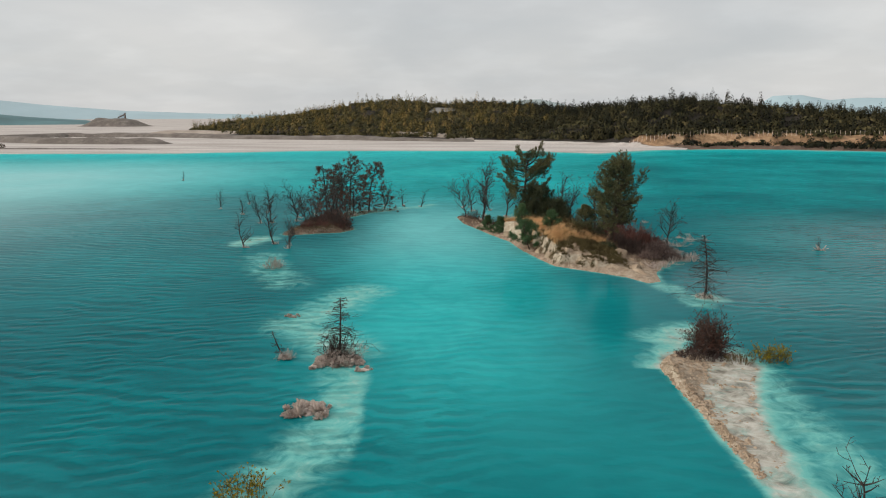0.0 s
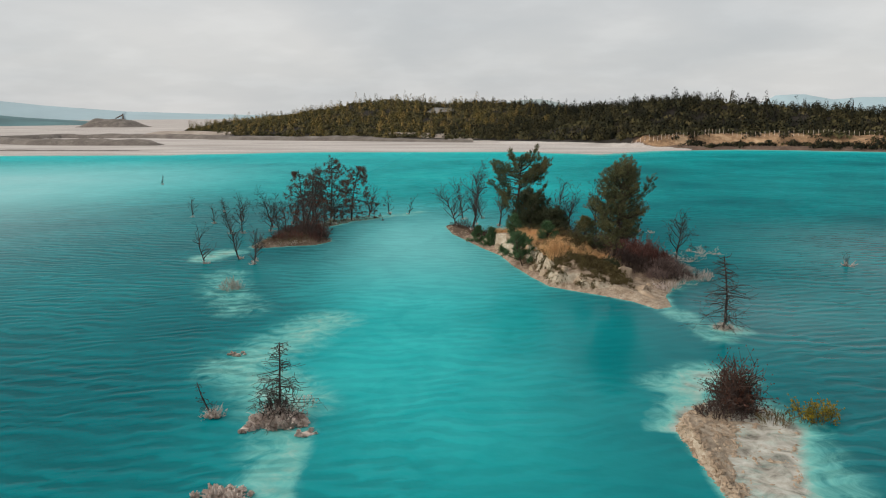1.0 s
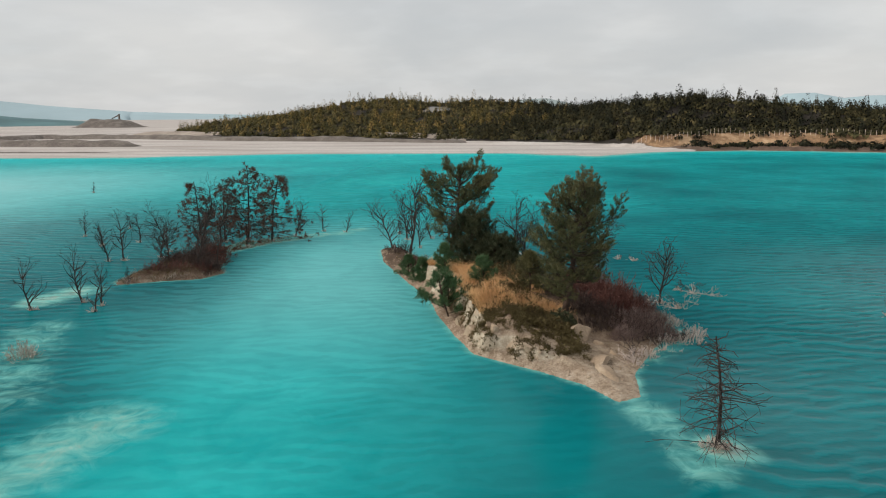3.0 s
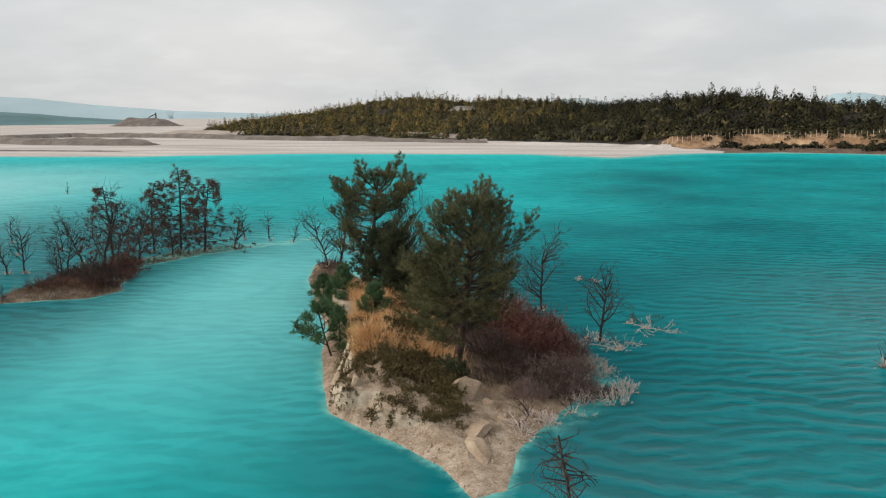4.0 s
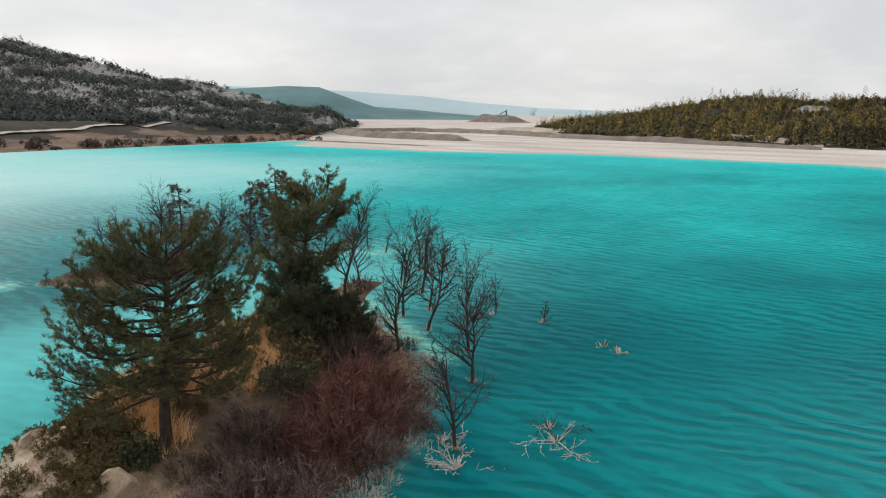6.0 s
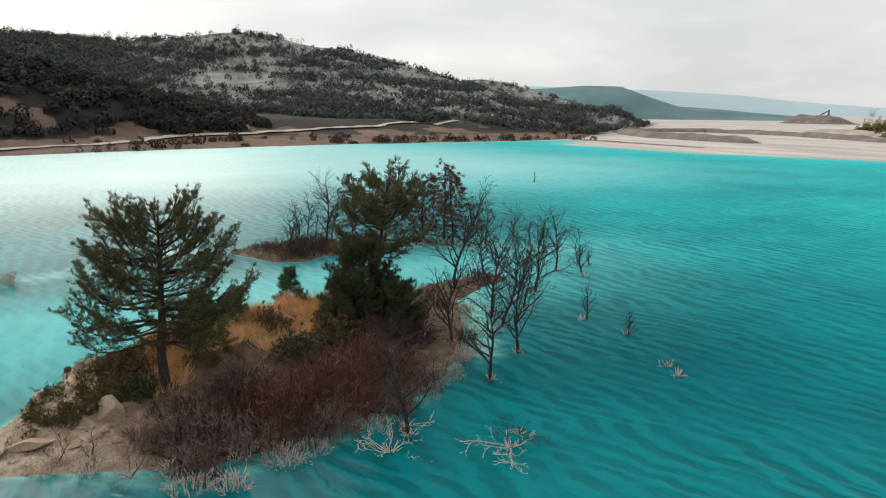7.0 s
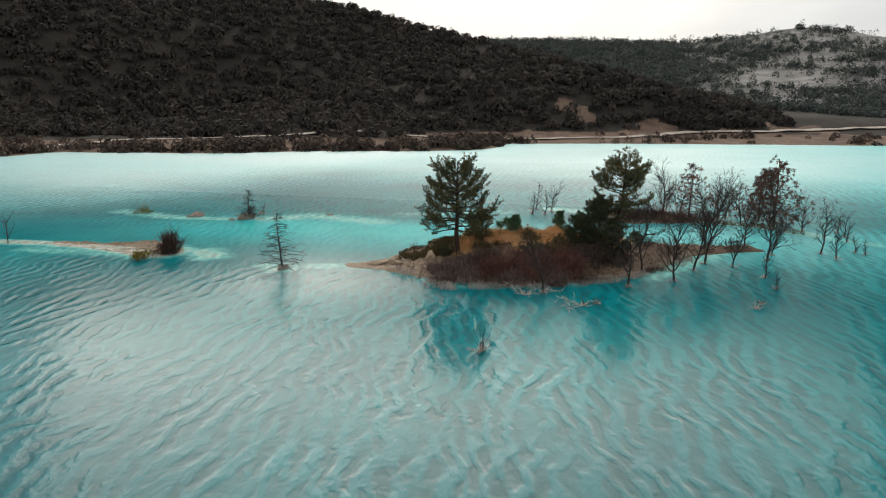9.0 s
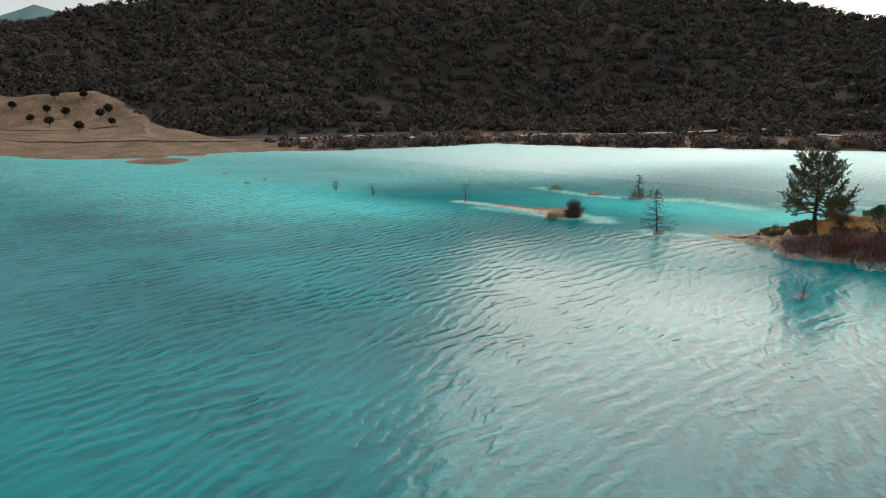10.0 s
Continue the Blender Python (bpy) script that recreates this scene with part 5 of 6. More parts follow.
def sprawl(x, y, r, seed, arms=7, z=0.0):
    """A drowned crown lying in the water: bleached limbs sprawling low from one root, a few twigs upright."""
    rg = np.random.default_rng(seed)
    t = empty("sunken_branches", x, y, z, "bleached branches of a drowned tree sprawling on the water", "sunken branches", "sunken branches")
    for k in range(arms):
        out, tips = {0: [], 1: [], 2: []}, []
        a = k * 6.283 / arms + rg.normal() * 0.3
        upright = rg.random() < 0.25
        d = unit(np.array([math.cos(a), math.sin(a), 1.6 if upright else 0.12]))
        branch(rg, np.array([0, 0, -0.04]), d, r * rg.uniform(0.5, 1.2), 0.022, None, 2, 2, 0.01, 0.22, out, tips, 0.007)
        put("limb", *tubes([q for i in out for q in out[i]], 5), "deadwood" if upright else "salted", t)
    crust(t, rg, 0.3, 24)
    return t


for k, (x, y, r, n) in enumerate([(22.0, 70.8, 1.5, 9), (20.2, 66.8, 1.5, 9), (20.0, 81.7, 0.7, 6), (21.3, 71.6, 0.6, 5), (18.9, 82.2, 0.5, 5), (15.6, 56.6, 1.2, 8), (15.9, 57.6, 1.0, 8), (18.9, 60.4, 0.9, 7), (17.6, 58.6, 0.9, 7), (18.6, 68.2, 0.9, 7)]):
    sprawl(x, y, r, 640 + k, n, max(0.0, ih(x, y)))
bush(32.2, 65.8, 0, 0.16, 0.16, 1.8, 9, "deadwood", 650, "thin dead stems on a salt-crusted root in open water", "stem_clump", kids=2)
crust(bpy.data.objects["stem_clump"], np.random.default_rng(1), 0.55, 40, 0, 0.5)

# the dead wood on the western islet
for k, (x, y, h, style, lean, rusty, dense) in enumerate([
        (-15.3, 78.4, 6.6, "vase", (0.04, 0), 0, 2), (-16.4, 81.4, 6.4, "snag", (0, 0), 0.5, 2), (-16.0, 84.3, 5.6, "vase", (0, 0), 0, 2), (-15.6, 90.2, 7.2, "snag", (0.05, 0), 0.8, 2), (-13.0, 89.6, 6.6, "snag", (0.03, 0.02), 0.9, 2),
        (-17.4, 89.0, 6.0, "snag", (-0.03, 0), 0.9, 2), (-11.4, 92.0, 4.2, "vase", (0.08, 0), 0, 1), (-9.3, 95.4, 3.0, "vase", (0, 0), 0, 1), (-6.9, 95.0, 2.2, "vase", (0, 0), 0, 1), (-11.8, 95.4, 2.6, "vase", (0, 0), 0, 1),
        (-16.8, 76.0, 3.4, "vase", (0, 0), 0, 1), (-17.6, 76.6, 3.0, "vase", (-0.1, 0), 0, 2), (-19.9, 80.8, 4.0, "vase", (0, 0), 0, 2), (-22.4, 79.4, 4.4, "vase", (0.05, 0), 0, 1), (-23.6, 79.0, 3.4, "vase", (-0.05, 0), 0, 2), (-20.5, 83.5, 4.6, "vase", (0, 0), 0, 2),
        (-14.0, 74.6, 3.0, "vase", (0.2, 0), 0, 2), (-13.2, 76.6, 3.4, "snag", (0, 0), 0, 1), (-18.9, 85.6, 4.8, "vase", (0, 0), 0, 2), (-14.4, 86.6, 4.2, "vase", (0, 0), 0, 1)]):
    dead_tree(x, y, max(0.0, lh(x, y)), h, 700 + k, style, lean, rusty=rusty, dense=dense, spread=1.5 if rusty else 1.0, salt=lh(x, y) < 0.1, label="" if not rusty else "dead pine with rust-brown needles on the drowned islet")
for k, (x, y, h) in enumerate([(-20.1, 63.9, 3.6), (-17.9, 66.0, 4.0), (-32.9, 91.2, 2.6), (-30.8, 96.2, 2.2), (-15.9, 63.8, 2.9), (-16.2, 65.2, 2.9), (-17.7, 71.2, 1.2), (-25.5, 88.0, 3.0), (-28.0, 86.0, 2.2)]):
    dead_tree(x, y, 0, h, 740 + k, "vase", spread=1.0, dense=1)
for k, (x, y, r, h, n, mt) in enumerate([(-15.4, 77.4, 1.3, 1.3, 120, "browntwig"), (-15.0, 80.4, 1.2, 1.5, 130, "redtwig"), (-16.6, 83.0, 1.0, 1.4, 110, "browntwig"), (-13.4, 75.0, 1.0, 0.8, 90, "browntwig"), (-16.6, 74.4, 1.1, 0.8, 90, "browntwig"), (-13.6, 78.8, 0.6, 0.7, 60, "redtwig"),
                                           (0.4, 83.6, 1.0, 1.1, 90, "browntwig"), (2.2, 77.6, 1.0, 0.8, 80, "redtwig"), (3.2, 75.6, 0.9, 0.9, 80, "browntwig"), (4.6, 77.6, 1.0, 0.8, 70, "browntwig")]):
    hh = left_height if x < -8 else island_height
    bush(x, y, max(0.0, float(hh(np.array([x]), np.array([y]))[0])), r, r, h, n, mt, 760 + k, "leafless brown brush on the islet", "islet_brush", "islet brush", height=hh, kids=6)
lp = np.random.default_rng(12).uniform((-21, 68), (-9, 92), (5200, 2))
lp = lp[poly_dist(lp[:, 0], lp[:, 1], LEFT)[0] > 0.1]
lp = np.concatenate([lp, left_height(lp[:, 0], lp[:, 1])[:, None]], 1)
grass("islet_grass", lp[:1800], 0.34, "olive", 13, "brown dead grass on the low islet", per=9)
grass("islet_reeds", lp[(poly_dist(lp[:, 0], lp[:, 1], LEFT)[0] < 0.7)][:700], 0.4, "palestraw", 17, "pale dead reeds round the low islet", per=7)
for k in range(26):
    x, y, z = lp[(k * 53) % len(lp)]
    if y < 84:
        bush(x, y, z, 0.7, 0.6, 0.8, 60, "browntwig" if k % 3 else "redtwig", 900 + k, "leafless brown brush on the islet", "islet_brush", "islet brush", height=left_height, kids=6)
bush(-14.6, 55.2, 0, 0.6, 0.5, 1.0, 90, "palestraw", 780, "pale drowned reed clump in the shallows", "reed_clump", kids=4)
dead_tree(-56, 132, 0, 1.8, 781, "snag")

# ---- western shoal: drowned shrub with salt clumps ----
def mound(t, r, seed):
    """The crusted heap that a clump grows from."""
    bm = bmesh.new()
    bmesh.ops.create_icosphere(bm, subdivisions=3, radius=1.0)
    off = Vector((seed % 37, seed % 11, 0))
    for v in bm.verts:
        k = 1 + 0.35 * noise.noise(v.co * 1.6 + off) + 0.22 * noise.noise(v.co * 4.5 + off)
        v.co = Vector((v.co.x * r * 0.85 * k, v.co.y * r * 0.7 * k, v.co.z * r * 0.26 * k))
    me = bpy.data.meshes.new("crust_heap")
    bm.to_mesh(me); bm.free()
    me.materials.append(MAT["salted"])
    ob = new("crust_heap", me)
    ob.parent = t
    tagged(ob, "pale lumpy salt crust")


def salt_clump(x, y, r, seed, n=7, label="salt-crusted clump of drowned brush in the shallows"):
    rg = np.random.default_rng(seed)
    t = empty("salt_clump", x, y, 0, label, "salt clump", "salt clumps")
    mound(t, r * 0.62, seed)
    for k in range(n * 3):
        a, d = rg.uniform(0, 2 * np.pi), r * math.sqrt(rg.uniform(0.0, 1.3))
        c = np.array([math.cos(a) * d, math.sin(a) * d * 0.75, 0.02])
        q = r * rg.uniform(0.16, 0.36) * (1.2 - 0.5 * d / r)
        m = 46
        dr = unit_rows(np.concatenate([rg.normal(size=(m, 2)), np.abs(rg.normal(size=(m, 1)))], 1))
        tip = c + dr * q * rg.uniform(0.8, 1.35, (m, 1))
        put("salted_tussock", *tubes(np.concatenate([np.repeat(c[None], m, 0), tip, np.full((m, 1), q * 0.10), np.full((m, 1), q * 0.16)], 1), 4), "salted", t)
    return t


salt_clump(-4.4, 27.2, 0.95, 800)
salt_clump(-4.4, 33.2, 1.0, 801, 8)
salt_clump(-3.0, 32.3, 0.45, 802, 3)
salt_clump(-9.1, 41.3, 0.4, 803, 3)
salt_clump(-7.3, 33.7, 0.4, 804, 3)
salt_clump(-5.5, 32.6, 0.5, 805, 3)
dead_tree(-4.5, 33.6, 0.1, 3.1, 806, "snag", label="dead cone-bearing shrub on a salt-crusted mound", dense=3, spread=1.5)
bush(-4.5, 33.4, 0, 0.95, 0.8, 0.75, 220, "salted", 811, "skirt of dry straw round the dead shrub", "straw_skirt", kids=4)
bush(-4.5, 33.6, 0.1, 0.5, 0.5, 1.3, 80, "deadwood", 807, "dead grey-brown brush on a salt mound", "dead_brush", kids=5)
dead_tree(-7.3, 33.7, 0, 1.5, 808, "snag", (-0.25, 0), salt=False, label="small leaning dead sapling with cones")
bush(-4.6, 20.3, 0, 0.9, 0.7, 0.8, 50, "olive", 809, "drowning shrub with yellowing leaves", "yellowing_shrub", leafy=8, leaf_mat="yellow", leaf=0.085)
bush(-7.3, 33.7, 0, 0.4, 0.35, 0.5, 70, "salted", 812, "bleached straw round the leaning sapling", "straw_skirt", kids=4)
bush(17.2, 47.6, 0, 0.5, 0.45, 0.45, 90, "salted", 813, "bleached straw round the dead conifer", "straw_skirt", kids=4)
bush(-3.9, 35.2, 0, 0.5, 0.5, 0.5, 30, "salted", 810, "bleached brush behind the salt mound", "salted_brush", kids=4)

# ---- eastern spit ----
sh = lambda x, y: float(islet_height(np.array([x]), np.array([y]))[0])
bush(13.6, 35.2, sh(13.6, 35.2), 1.1, 0.8, 0.6, 240, "browntwig", 820, "dark brown brush on the shingle spit", "spit_brush", kids=7, height=islet_height)
bush(14.2, 35.9, sh(14.2, 35.9), 0.34, 0.30, 2.0, 190, "browntwig", 821, "upright russet shrub on the shingle spit", "russet_shrub", leafy=5, leaf_mat="rust", leaf=0.075, height=islet_height, kids=9)
bush(17.0, 34.9, 0, 0.9, 0.6, 0.85, 60, "olive", 822, "flooded shrub with yellow autumn leaves", "yellow_shrub", leafy=9, leaf_mat="yellow", leaf=0.085)
bush(15.4, 34.6, 0, 0.7, 0.6, 0.6, 60, "olive", 823, "sparse olive brush at the spit's edge", "edge_brush", kids=5)
dead_tree(14.1, 19.4, 0, 3.0, 824, "vase", spread=0.9)
rp = np.random.default_rng(14).uniform((10.8, 22), (16.5, 38), (9000, 2))
dd = poly_dist(rp[:, 0], rp[:, 1], ISLET)[0]
dwest = line_dist(rp[:, 0], rp[:, 1], ISLET[:5])[0]
rp = rp[(dd > -0.1) & ((dwest < 0.45) | (np.random.default_rng(15).random(len(rp)) < 0.25)) & (islet_height(rp[:, 0], rp[:, 1]) > -0.05)]
rp = np.concatenate([rp, islet_height(rp[:, 0], rp[:, 1])[:, None]], 1)
pebbles("spit_stones", rp, 0.03, 0.15, 16, "pale rubble along the spit's edge")
pebbles("spit_rubble", rp[::9], 0.05, 0.15, 18, "larger broken chalk blocks on the spit")
for k, (x, y, h) in enumerate([(17.7, 5.8, 2.0), (17.4, -2.8, 1.8)]):
    dead_tree(x, y, 0, h, 830 + k, "vase", spread=1.2, dense=2, label="rounded half-drowned bush standing in the lake")
for k, (x, y) in enumerate([(16.2, -23), (16.0, -36), (21.2, -20.5)]):
    salt_clump(x, y, 0.5, 840 + k, 3)


# ---- the far shores ----
def thicket(name, pts, hs, ws, n, mat, seed, label, cone=False):
    """Far trees and scrub: n leaf masses to a plant, lying on its dome or cone, each plant with a tone of its own."""
    r = np.random.default_rng(seed)
    k = len(pts)
    u = (np.arange(n)[None] + r.random((k, n))) / n
    if cone:
        rad = ((1 - u) ** 0.6 * 0.80 + 0.14) * r.uniform(0.6, 1.15, (k, n))
        zz = u * 0.97 + 0.05
        size = 0.30 * (1.15 - 0.6 * u)
    else:
        th = np.arccos(1 - u * 1.02)
        rad, zz, size = np.sin(th) * r.uniform(0.75, 1.1, (k, n)), 0.12 + 0.82 * np.cos(th) * r.uniform(0.8, 1.08, (k, n)), 0.34 + 0 * u
    a = np.arange(n)[None] * 2.399 + r.uniform(0, 6.28, (k, 1)) + r.normal(size=(k, n)) * 0.3
    lop = r.uniform(0.75, 1.25, (k, 2, 1))
    off = np.stack([np.cos(a) * rad * ws[:, None] * lop[:, 0], np.sin(a) * rad * ws[:, None] * lop[:, 1], zz * hs[:, None]], -1)
    out = np.stack([np.cos(a) * rad, np.sin(a) * rad, (0.45 + 0 * u) if cone else np.maximum(zz - 0.12, 0.05)], -1) + r.normal(size=(k, n, 3)) * 0.28
    out /= np.linalg.norm(out, axis=-1, keepdims=True)
    t1 = np.cross(out, r.normal(size=out.shape)); t1 /= np.linalg.norm(t1, axis=-1, keepdims=True)
    t2 = np.cross(out, t1)
    sz = (size * ws[:, None] * r.uniform(0.7, 1.3, (k, n)))[..., None]
    v = np.stack([pts[:, None] + off + sz * r.uniform(0.65, 1.15, (k, n, 1)) * (math.cos(q) * t1 + math.sin(q) * t2) for q in (0.0, 2.094, 4.189)], 2)
    v = v.reshape(-1, 3)
    ob = put(name, v, np.arange(len(v)).reshape(-1, 3), mat)
    tone = np.clip(0.5 + 0.16 * r.normal(size=k) + 0.14 * wavy(pts[:, 0], pts[:, 1], 35, seed, 3), 0, 1)
    set_attr(ob.data, "tone", np.repeat(tone, n * 3))
    dome = ob.data.attributes.new("dome", "FLOAT_VECTOR", "POINT")
    dome.data.foreach_set("vector", np.repeat(out.reshape(-1, 3), 3, 0).astype(np.float32).ravel())
    return tagged(ob, label, "vegetation", kind="stuff")


def plant(n, box, seed, keep, hlo, hhi, wlo, whi):
    r = np.random.default_rng(seed)
    x, y = r.uniform(box[0], box[1], n), r.uniform(box[2], box[3], n)
    z, s, mud, bank, rocky, fielda = land(x, y)
    k = keep(x, y, z, s, mud, bank, rocky, fielda, r)
    m = int(k.sum())
    return np.stack([x[k], y[k], z[k] - 0.2], 1), r.uniform(hlo, hhi, m) * np.where(r.random(m) < 0.12, 1.5, 1.0), r.uniform(wlo, whi, m)


north_wood = lambda x, y, z, s, mud, bank, rocky, fielda, r: (mud < 0.1) & (s > 24) & (z > 1.5) & (rocky < 0.4) & (wavy(x, y, 20, 101, 2) > -0.75)
# sunlit look put into the leaf colours: olive westward, dark eastward
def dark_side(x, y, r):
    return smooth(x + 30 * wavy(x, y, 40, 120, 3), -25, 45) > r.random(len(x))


p, h, w = plant(3600, (-215, 190, 262, 520), 50, lambda *q: north_wood(*q) & ~dark_side(q[0], q[1], q[8]), 2.6, 5.4, 1.1, 2.0)
thicket("pine_wood", p, h, w, 46, "far_tree", 51, "young olive-green pine wood on the low hill", True)
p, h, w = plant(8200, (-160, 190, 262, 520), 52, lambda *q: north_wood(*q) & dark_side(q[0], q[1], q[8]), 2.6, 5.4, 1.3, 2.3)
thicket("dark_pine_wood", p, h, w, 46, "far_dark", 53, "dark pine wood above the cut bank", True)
p, h, w = plant(9000, (-215, 190, 262, 520), 64, lambda x, y, z, s, mud, bank, rocky, fielda, r: (mud < 0.1) & (s > 20) & (z > 1.2) & (rocky < 0.4), 1.0, 2.2, 1.4, 2.8)
thicket("wood_undergrowth", p, h, w, 18, "far_under", 65, "low olive undergrowth below the pine wood")
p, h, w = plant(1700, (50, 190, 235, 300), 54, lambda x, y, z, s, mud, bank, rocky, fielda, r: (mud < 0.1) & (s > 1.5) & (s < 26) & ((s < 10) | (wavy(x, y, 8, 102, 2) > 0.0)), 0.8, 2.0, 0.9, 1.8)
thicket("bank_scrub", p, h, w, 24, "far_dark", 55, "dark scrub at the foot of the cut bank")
lanes = lambda x, y: np.min([line_dist(x, y, t)[0] for t in TRACKS + [ROAD]], axis=0) > 3.5
scrub = lambda x, y, z, s, mud, bank, rocky, fielda, r: (s > 30) & (mud < 0.1) & (fielda < 0.3) & (eroded(x, y, s) < 0.4) & lanes(x, y)
near_hill = lambda x, y, z, s, mud, bank, rocky, fielda, r: scrub(x, y, z, s, mud, bank, rocky, fielda, r) & (ridge_owner(x, y) == 2)
ledges = lambda x, y, z: wavy(y * 0.35, z * 2.4, 9, 108, 3)
far_hill = lambda x, y, z, s, mud, bank, rocky, fielda, r: scrub(x, y, z, s, mud, bank, rocky, fielda, r) & (ridge_owner(x, y) >= 3) & ((rocky < 0.3) | (ledges(x, y, z) + r.normal(size=len(x)) * 0.4 > 0.16))
p, h, w = plant(420, (-40, 60, -210, -85), 93, lambda x, y, z, s, mud, bank, rocky, fielda, r: (fielda > 0.3) & (fielda < 0.8) & (s > 60), 1.0, 2.6, 0.9, 2.0)
thicket("field_bushes", p, h, w, 26, "maquis", 94, "dark bushes along the top of the brown field")
p, h, w = plant(24000, (-470, 110, -400, 140), 56, near_hill, 1.6, 4.2, 1.5, 3.2)
thicket("hill_scrub", p, h, w, 34, "maquis", 57, "dark brown-green scrub covering the near hill")
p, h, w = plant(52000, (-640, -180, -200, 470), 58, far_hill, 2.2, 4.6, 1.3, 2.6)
thicket("far_scrub", p, h, w, 16, "maquis_hazed", 59, "scrub between limestone outcrops, aerial haze in its blue-green colour")
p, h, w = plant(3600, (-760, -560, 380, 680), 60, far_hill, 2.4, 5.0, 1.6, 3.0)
thicket("far_hill_scrub", p, h, w, 14, "maquis_hazed", 61, "scrub on the far grey hill")
rng = np.random.default_rng(91)
sp = []
for a, b in zip(LAKE[0:10], LAKE[1:11]):
    n = int(math.hypot(b[0] - a[0], b[1] - a[1]) * (4.2 if b[1] < 45 else 1.3))
    u = rng.random((n, 1))
    q = np.array(a) * (1 - u) + np.array(b) * u
    nrm = np.array([-(b[1] - a[1]), b[0] - a[0]]) / math.hypot(b[0] - a[0], b[1] - a[1])
    sp.append(q - nrm * rng.uniform(-9.0, 9.0, (n, 1)))
sp = np.concatenate(sp)
sz, ss = land(sp[:, 0], sp[:, 1])[:2]
ok = (ss > 0.3) & ((sp[:, 1] < 45) | (wavy(sp[:, 0], sp[:, 1], 22, 107, 2) > 0.0)) & (line_dist(sp[:, 0], sp[:, 1], ROAD)[0] > 3)
sp = np.concatenate([sp[ok], sz[ok, None] - 0.2], 1)
thicket("waterline_bushes", sp, rng.uniform(1.0, 3.4, len(sp)), rng.uniform(0.9, 1.9, len(sp)), 30, "shorebush", 92, "bare brown bushes crowding the waterline")
p, h, w = plant(6000, (-270, -20, -110, 260), 62, lambda x, y, z, s, mud, bank, rocky, fielda, r: (s > 1) & (s < 24) & (mud < 0.1) & (wavy(x, y, 16, 103, 3) > np.where(y < 45, -1.1, 0.35)) & (line_dist(x, y, ROAD)[0] > 3.5) & (fielda < 0.3), 0.9, 2.8, 0.9, 2.0)
thicket("shore_bushes", p, h, w, 26, "shorebush", 63, "bare brown bushes along the western shore")
for k, (x, y) in enumerate([(4.0, -190), (3.1, -177), (-7.3, -175.6), (-17.5, -186), (-18.5, -169), (-12.8, -153), (-1.7, -150), (-14.6, -166), (-3.5, -181), (-9.5, -190), (0.5, -168)]):
    z = float(land(np.array([x]), np.array([y]))[0][0])
    rg = np.random.default_rng(70 + k)
    t = empty("olive_tree", x, y, z, "small dark round tree on the brown field", "tree", "field trees")
    hh = rg.uniform(2.2, 3.6)
    put("trunk", *tubes([(0, 0, -0.2, 0.1, 0, hh * 0.5, 0.14, 0.09)], 6), "bark", t)
    dr = unit_rows(rg.normal(size=(160, 3))) * np.array([0.42, 0.42, 0.34]) * hh * rg.uniform(0.6, 1.0, (160, 1)) + [0, 0, hh * 0.66]
    crown = put("crown", *tufts(dr, unit_rows(dr), 4, 0.5, 0.35, rg, 1.0), "maquis", t)
    set_attr(crown.data, "tone", np.full(len(crown.data.vertices), rg.uniform(0.2, 0.5)))

# ---- berms, mound and distant ridges ----
def ridge_strip(name, pts, half, mat, label, category, kind="structure", rough=0.3, seed=0, step=3.0):
    """A long heap of earth along a line of x, y, height, with sloping flanks and an uneven crest."""
    line = []
    for a, b in zip(pts[:-1], pts[1:]):
        n = max(1, int(math.hypot(b[0] - a[0], b[1] - a[1]) / step))
        line += [tuple(a[i] + (b[i] - a[i]) * k / n for i in range(3)) for k in range(n)]
    line.append(pts[-1])
    line = np.array(line)
    ends = np.minimum(np.arange(len(line)), np.arange(len(line))[::-1])
    line[:, 2] *= 0.04 + 0.96 * smooth(ends * step, 0, half * 0.8 if kind == "structure" else 1)
    tan = np.gradient(line[:, :2], axis=0)
    nrm = np.stack([-tan[:, 1], tan[:, 0]], 1); nrm /= np.linalg.norm(nrm, axis=1, keepdims=True)
    prof = [(-1, 0), (-0.62, 0.55), (-0.25, 0.97), (0, 1.0), (0.25, 0.97), (0.62, 0.55), (1, 0)]
    verts = []
    for (o, g) in prof:
        xy = line[:, :2] + nrm * half * o
        z = np.where(g > 0, line[:, 2] * g * (1 + rough * wavy(xy[:, 0], xy[:, 1], half * 1.3, seed, 4)), -1.0)
        verts.append(np.concatenate([xy, z[:, None]], 1))
    m, n = len(prof), len(line)
    V = np.stack(verts, 1).reshape(-1, 3)
    i = (np.arange(n - 1)[:, None] * m + np.arange(m - 1)[None]).ravel()
    ob = put(name, V, np.stack([i, i + m, i + m + 1, i + 1], 1)[:, ::-1].copy(), mat, smooth=True)
    return tagged(ob, label, category, kind=kind)


MAT["spoil"] = speckled("grey_spoil_earth", [(0.3, (0.09, 0.075, 0.066)), (0.5, (0.15, 0.128, 0.113)), (0.7, (0.25, 0.22, 0.195))], 0.15, 1.2, 0.95, 0.6, 0.3)
MAT["tan_spoil"] = speckled("tan_spoil_earth", [(0.3, (0.20, 0.16, 0.135)), (0.5, (0.31, 0.26, 0.22)), (0.7, (0.43, 0.37, 0.32))], 0.1, 1.2, 0.95, 0.6, 0.3)
# far hills: the blue, pale cast is aerial haze put into the base colour
MAT["far_green"] = plain("hazed_green_hill", (0.075, 0.150, 0.162), 0.95, 0.35, 0.01)
MAT["far_blue"] = plain("hazed_blue_ridge", (0.33, 0.43, 0.47), 0.95, 0.06, 0.004)
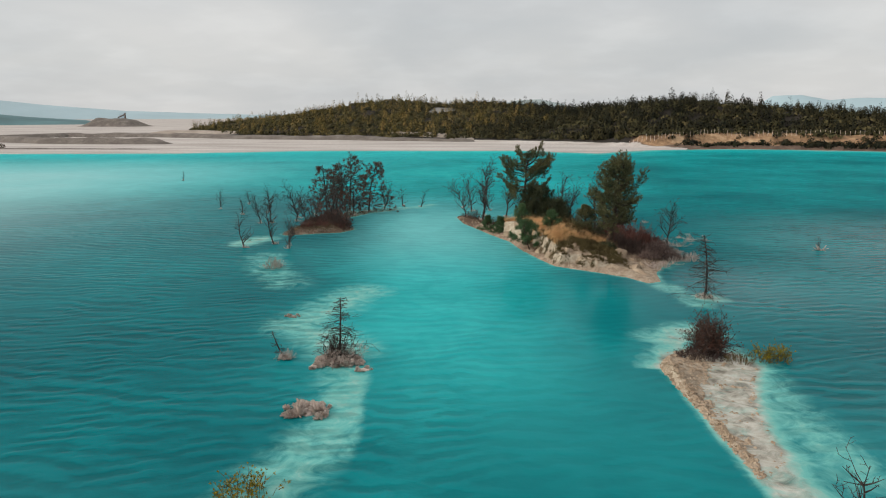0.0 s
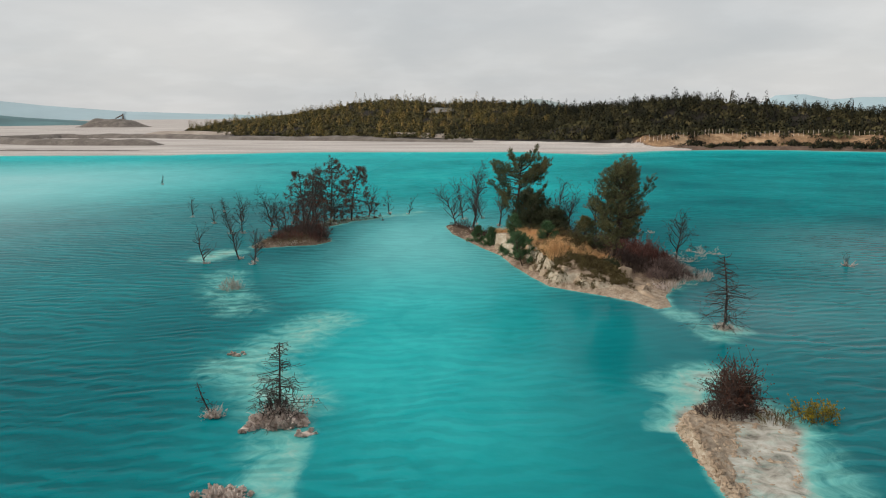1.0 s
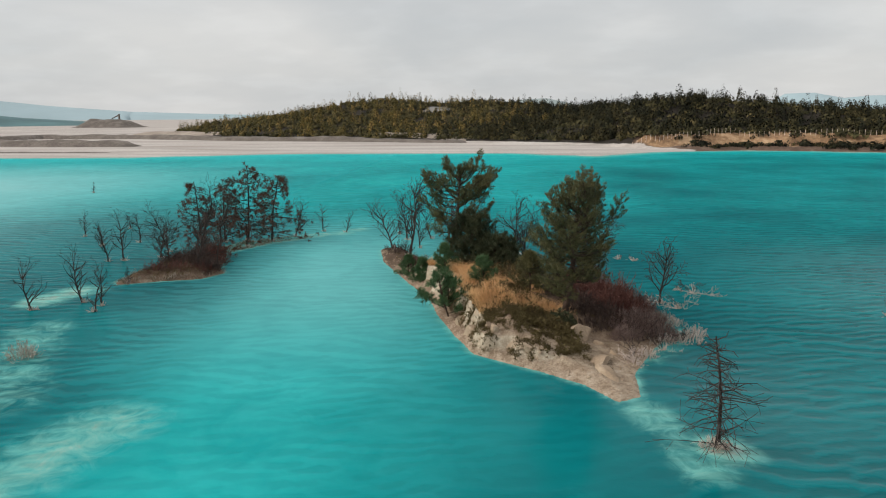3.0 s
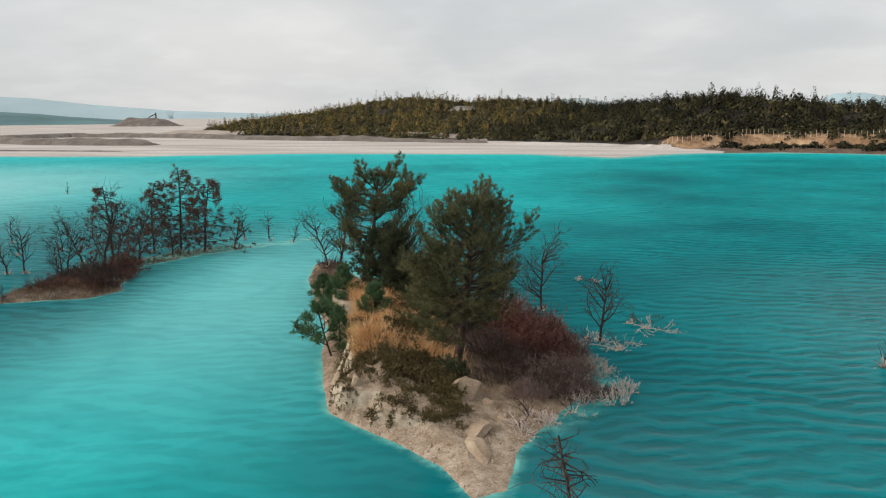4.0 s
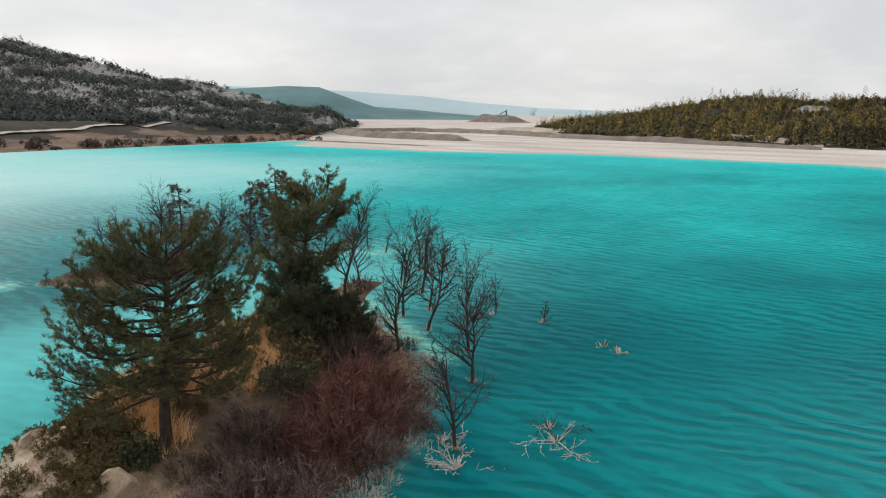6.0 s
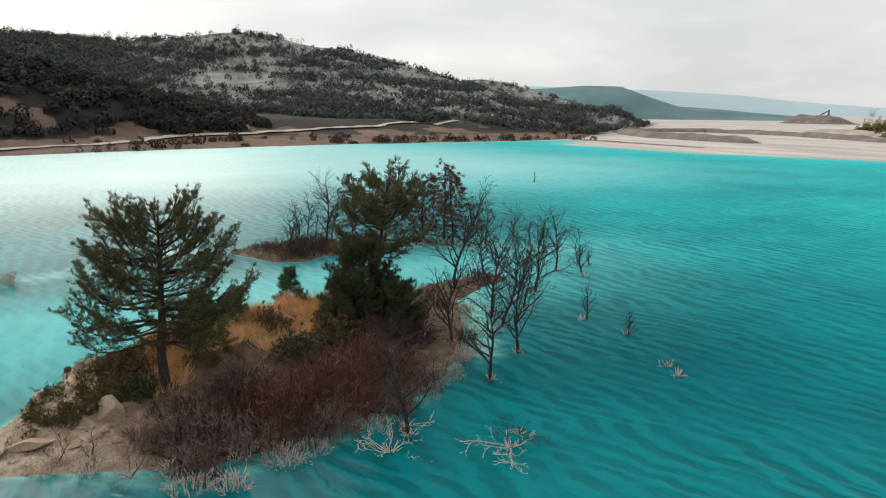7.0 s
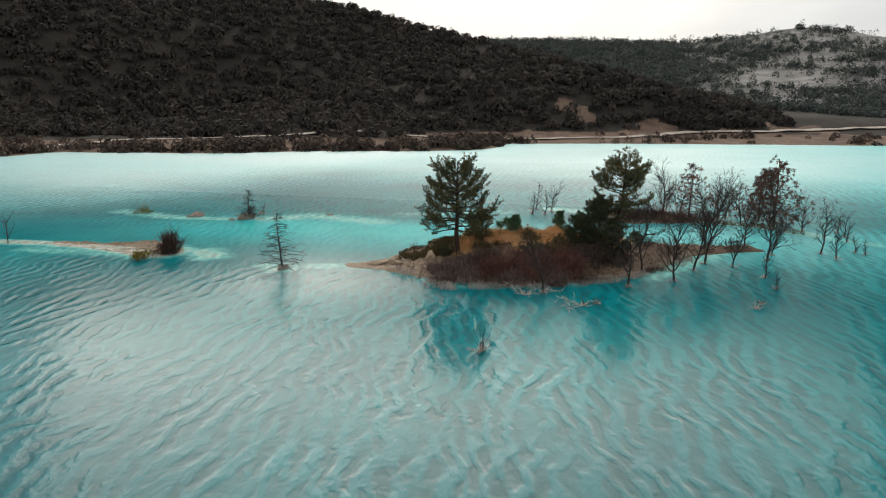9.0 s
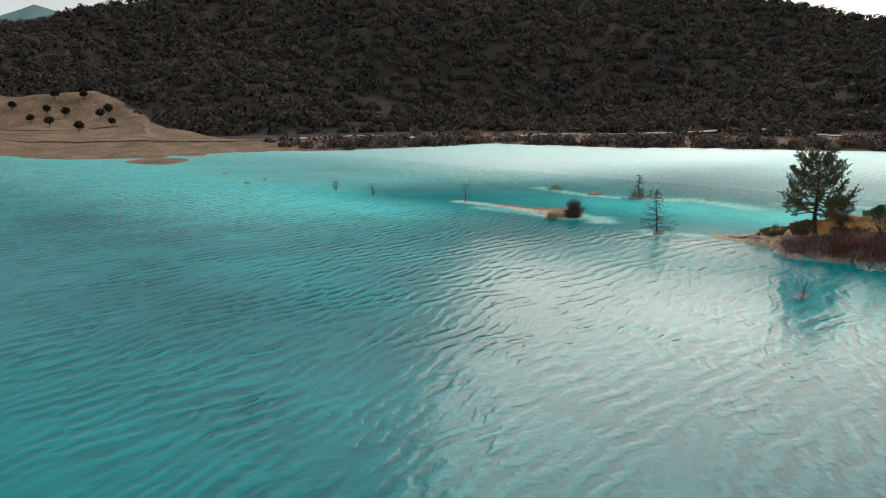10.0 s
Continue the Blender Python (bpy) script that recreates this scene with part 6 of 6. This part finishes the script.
MAT["far_grey"] = plain("hazed_grey_ridge", (0.30, 0.35, 0.35), 0.95, 0.12, 0.004)
ridge_strip("berm", [(-134, 297, 1.6), (-150, 299, 2.6), (-190, 305, 2.6), (-240, 330, 2.5), (-262, 365, 2.2), (-240, 398, 2.3), (-185, 394, 2.5), (-125, 362, 2.5), (-70, 345, 2.4), (-5, 321, 1.4)], 7, "spoil", "low grey earth berm on the mud flat", "berm", seed=301)
ridge_strip("embankment", [(-226, 480, 1.2), (-215, 470, 2.6), (-160, 430, 3.0), (-100, 396, 3.2), (-50, 368, 3.4), (-20, 346, 3.2), (4, 322, 0.8)], 17, "tan_spoil", "broad tan spoil embankment below the pine wood", "embankment", rough=0.15, seed=302)
ridge_strip("mud_bar", [(-215, 262, 0.3), (-170, 256, 0.5), (-120, 253, 0.3)], 3, "spoil", "thin grey mud bar on the flat", "mud bar", seed=303)
ridge_strip("tailings_mound", [(-458, 790, 2), (-452, 788, 8), (-425, 784, 8.5), (-414, 783, 11), (-400, 782, 9), (-388, 780, 7.5), (-380, 778, 1.5)], 26, "spoil", "flat-topped grey tailings heap far off", "mound", rough=0.25, seed=304)
t = empty("stacker", -408, 782, 10, "tiny dark machine on top of the tailings heap", "machine")
put("tower", *tubes([(0, 0, -1, 0, 0, 4, 1.0, 0.7)], 6), "spoil", t)
put("boom", *tubes([(0, 0, 3.5, -8, 0, 0, 0.7, 0.6)], 4), "spoil", t)
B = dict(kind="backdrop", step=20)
ridge_strip("green_hill", [(-1150, 700, 45), (-986, 852, 48), (-930, 915, 54), (-892, 960, 53), (-852, 1000, 33), (-824, 1026, 21), (-770, 1072, 16), (-735, 1099, 11), (-690, 1130, 7), (-640, 1160, 3)], 230, "far_green", "wooded hill beyond the flats, painted with blue-green haze", "hill", rough=0.12, seed=310, **B)
ridge_strip("blue_ridge", [(-2700, 1500, 130), (-2300, 1950, 105), (-2053, 2204, 91), (-1803, 2422, 72), (-1645, 2537, 50), (-1400, 2680, 28), (-961, 2840, 14), (-600, 2930, 10)], 400, "far_blue", "ridge on the horizon, painted with pale blue haze", "ridge", rough=0.06, seed=311, **B)
ridge_strip("grey_ridge", [(560, 1715, 14), (613, 1693, 48), (665, 1673, 51), (717, 1652, 40), (765, 1630, 45), (809, 1609, 44), (900, 1560, 40), (1000, 1500, 20)], 200, "far_blue", "hills beyond the wood, painted with pale haze", "ridge", rough=0.08, seed=312, **B)
ridge_strip("low_ridge", [(-30, 1500, 20), (0, 1499, 33), (45, 1499, 41), (85, 1497, 43), (135, 1494, 32), (170, 1490, 20)], 150, "far_grey", "hilltop beyond the wood, painted with pale haze", "ridge", rough=0.05, seed=313, **B)
ridge_strip("south_ridge", [(0, -1480, 60), (-200, -1420, 110), (-334, -1361, 150), (-385, -1345, 172), (-425, -1331, 160), (-560, -1270, 140)], 300, "far_green", "hill to the south, painted with blue haze", "ridge", rough=0.05, seed=314, **B)

# fence along the top of the cut bank
fence = empty("fence", 95, 292, 0, "pale post fence above the cut bank", "fence")
fx = np.linspace(52, 150, 70)
fy = np.interp(fx, [52, 60, 85, 126, 150], [276, 273, 283, 265, 258])
fz = land(fx, fy)[0]
post = mesh_of("post", *tubes([(0, 0, -0.3, 0, 0, 1.6, 0.07, 0.07)], 5), "salted")
for x, y, z in zip(fx, fy, fz):
    o = new("post", post)
    o.parent = fence
    o.location = (x - 95, y - 292, z)
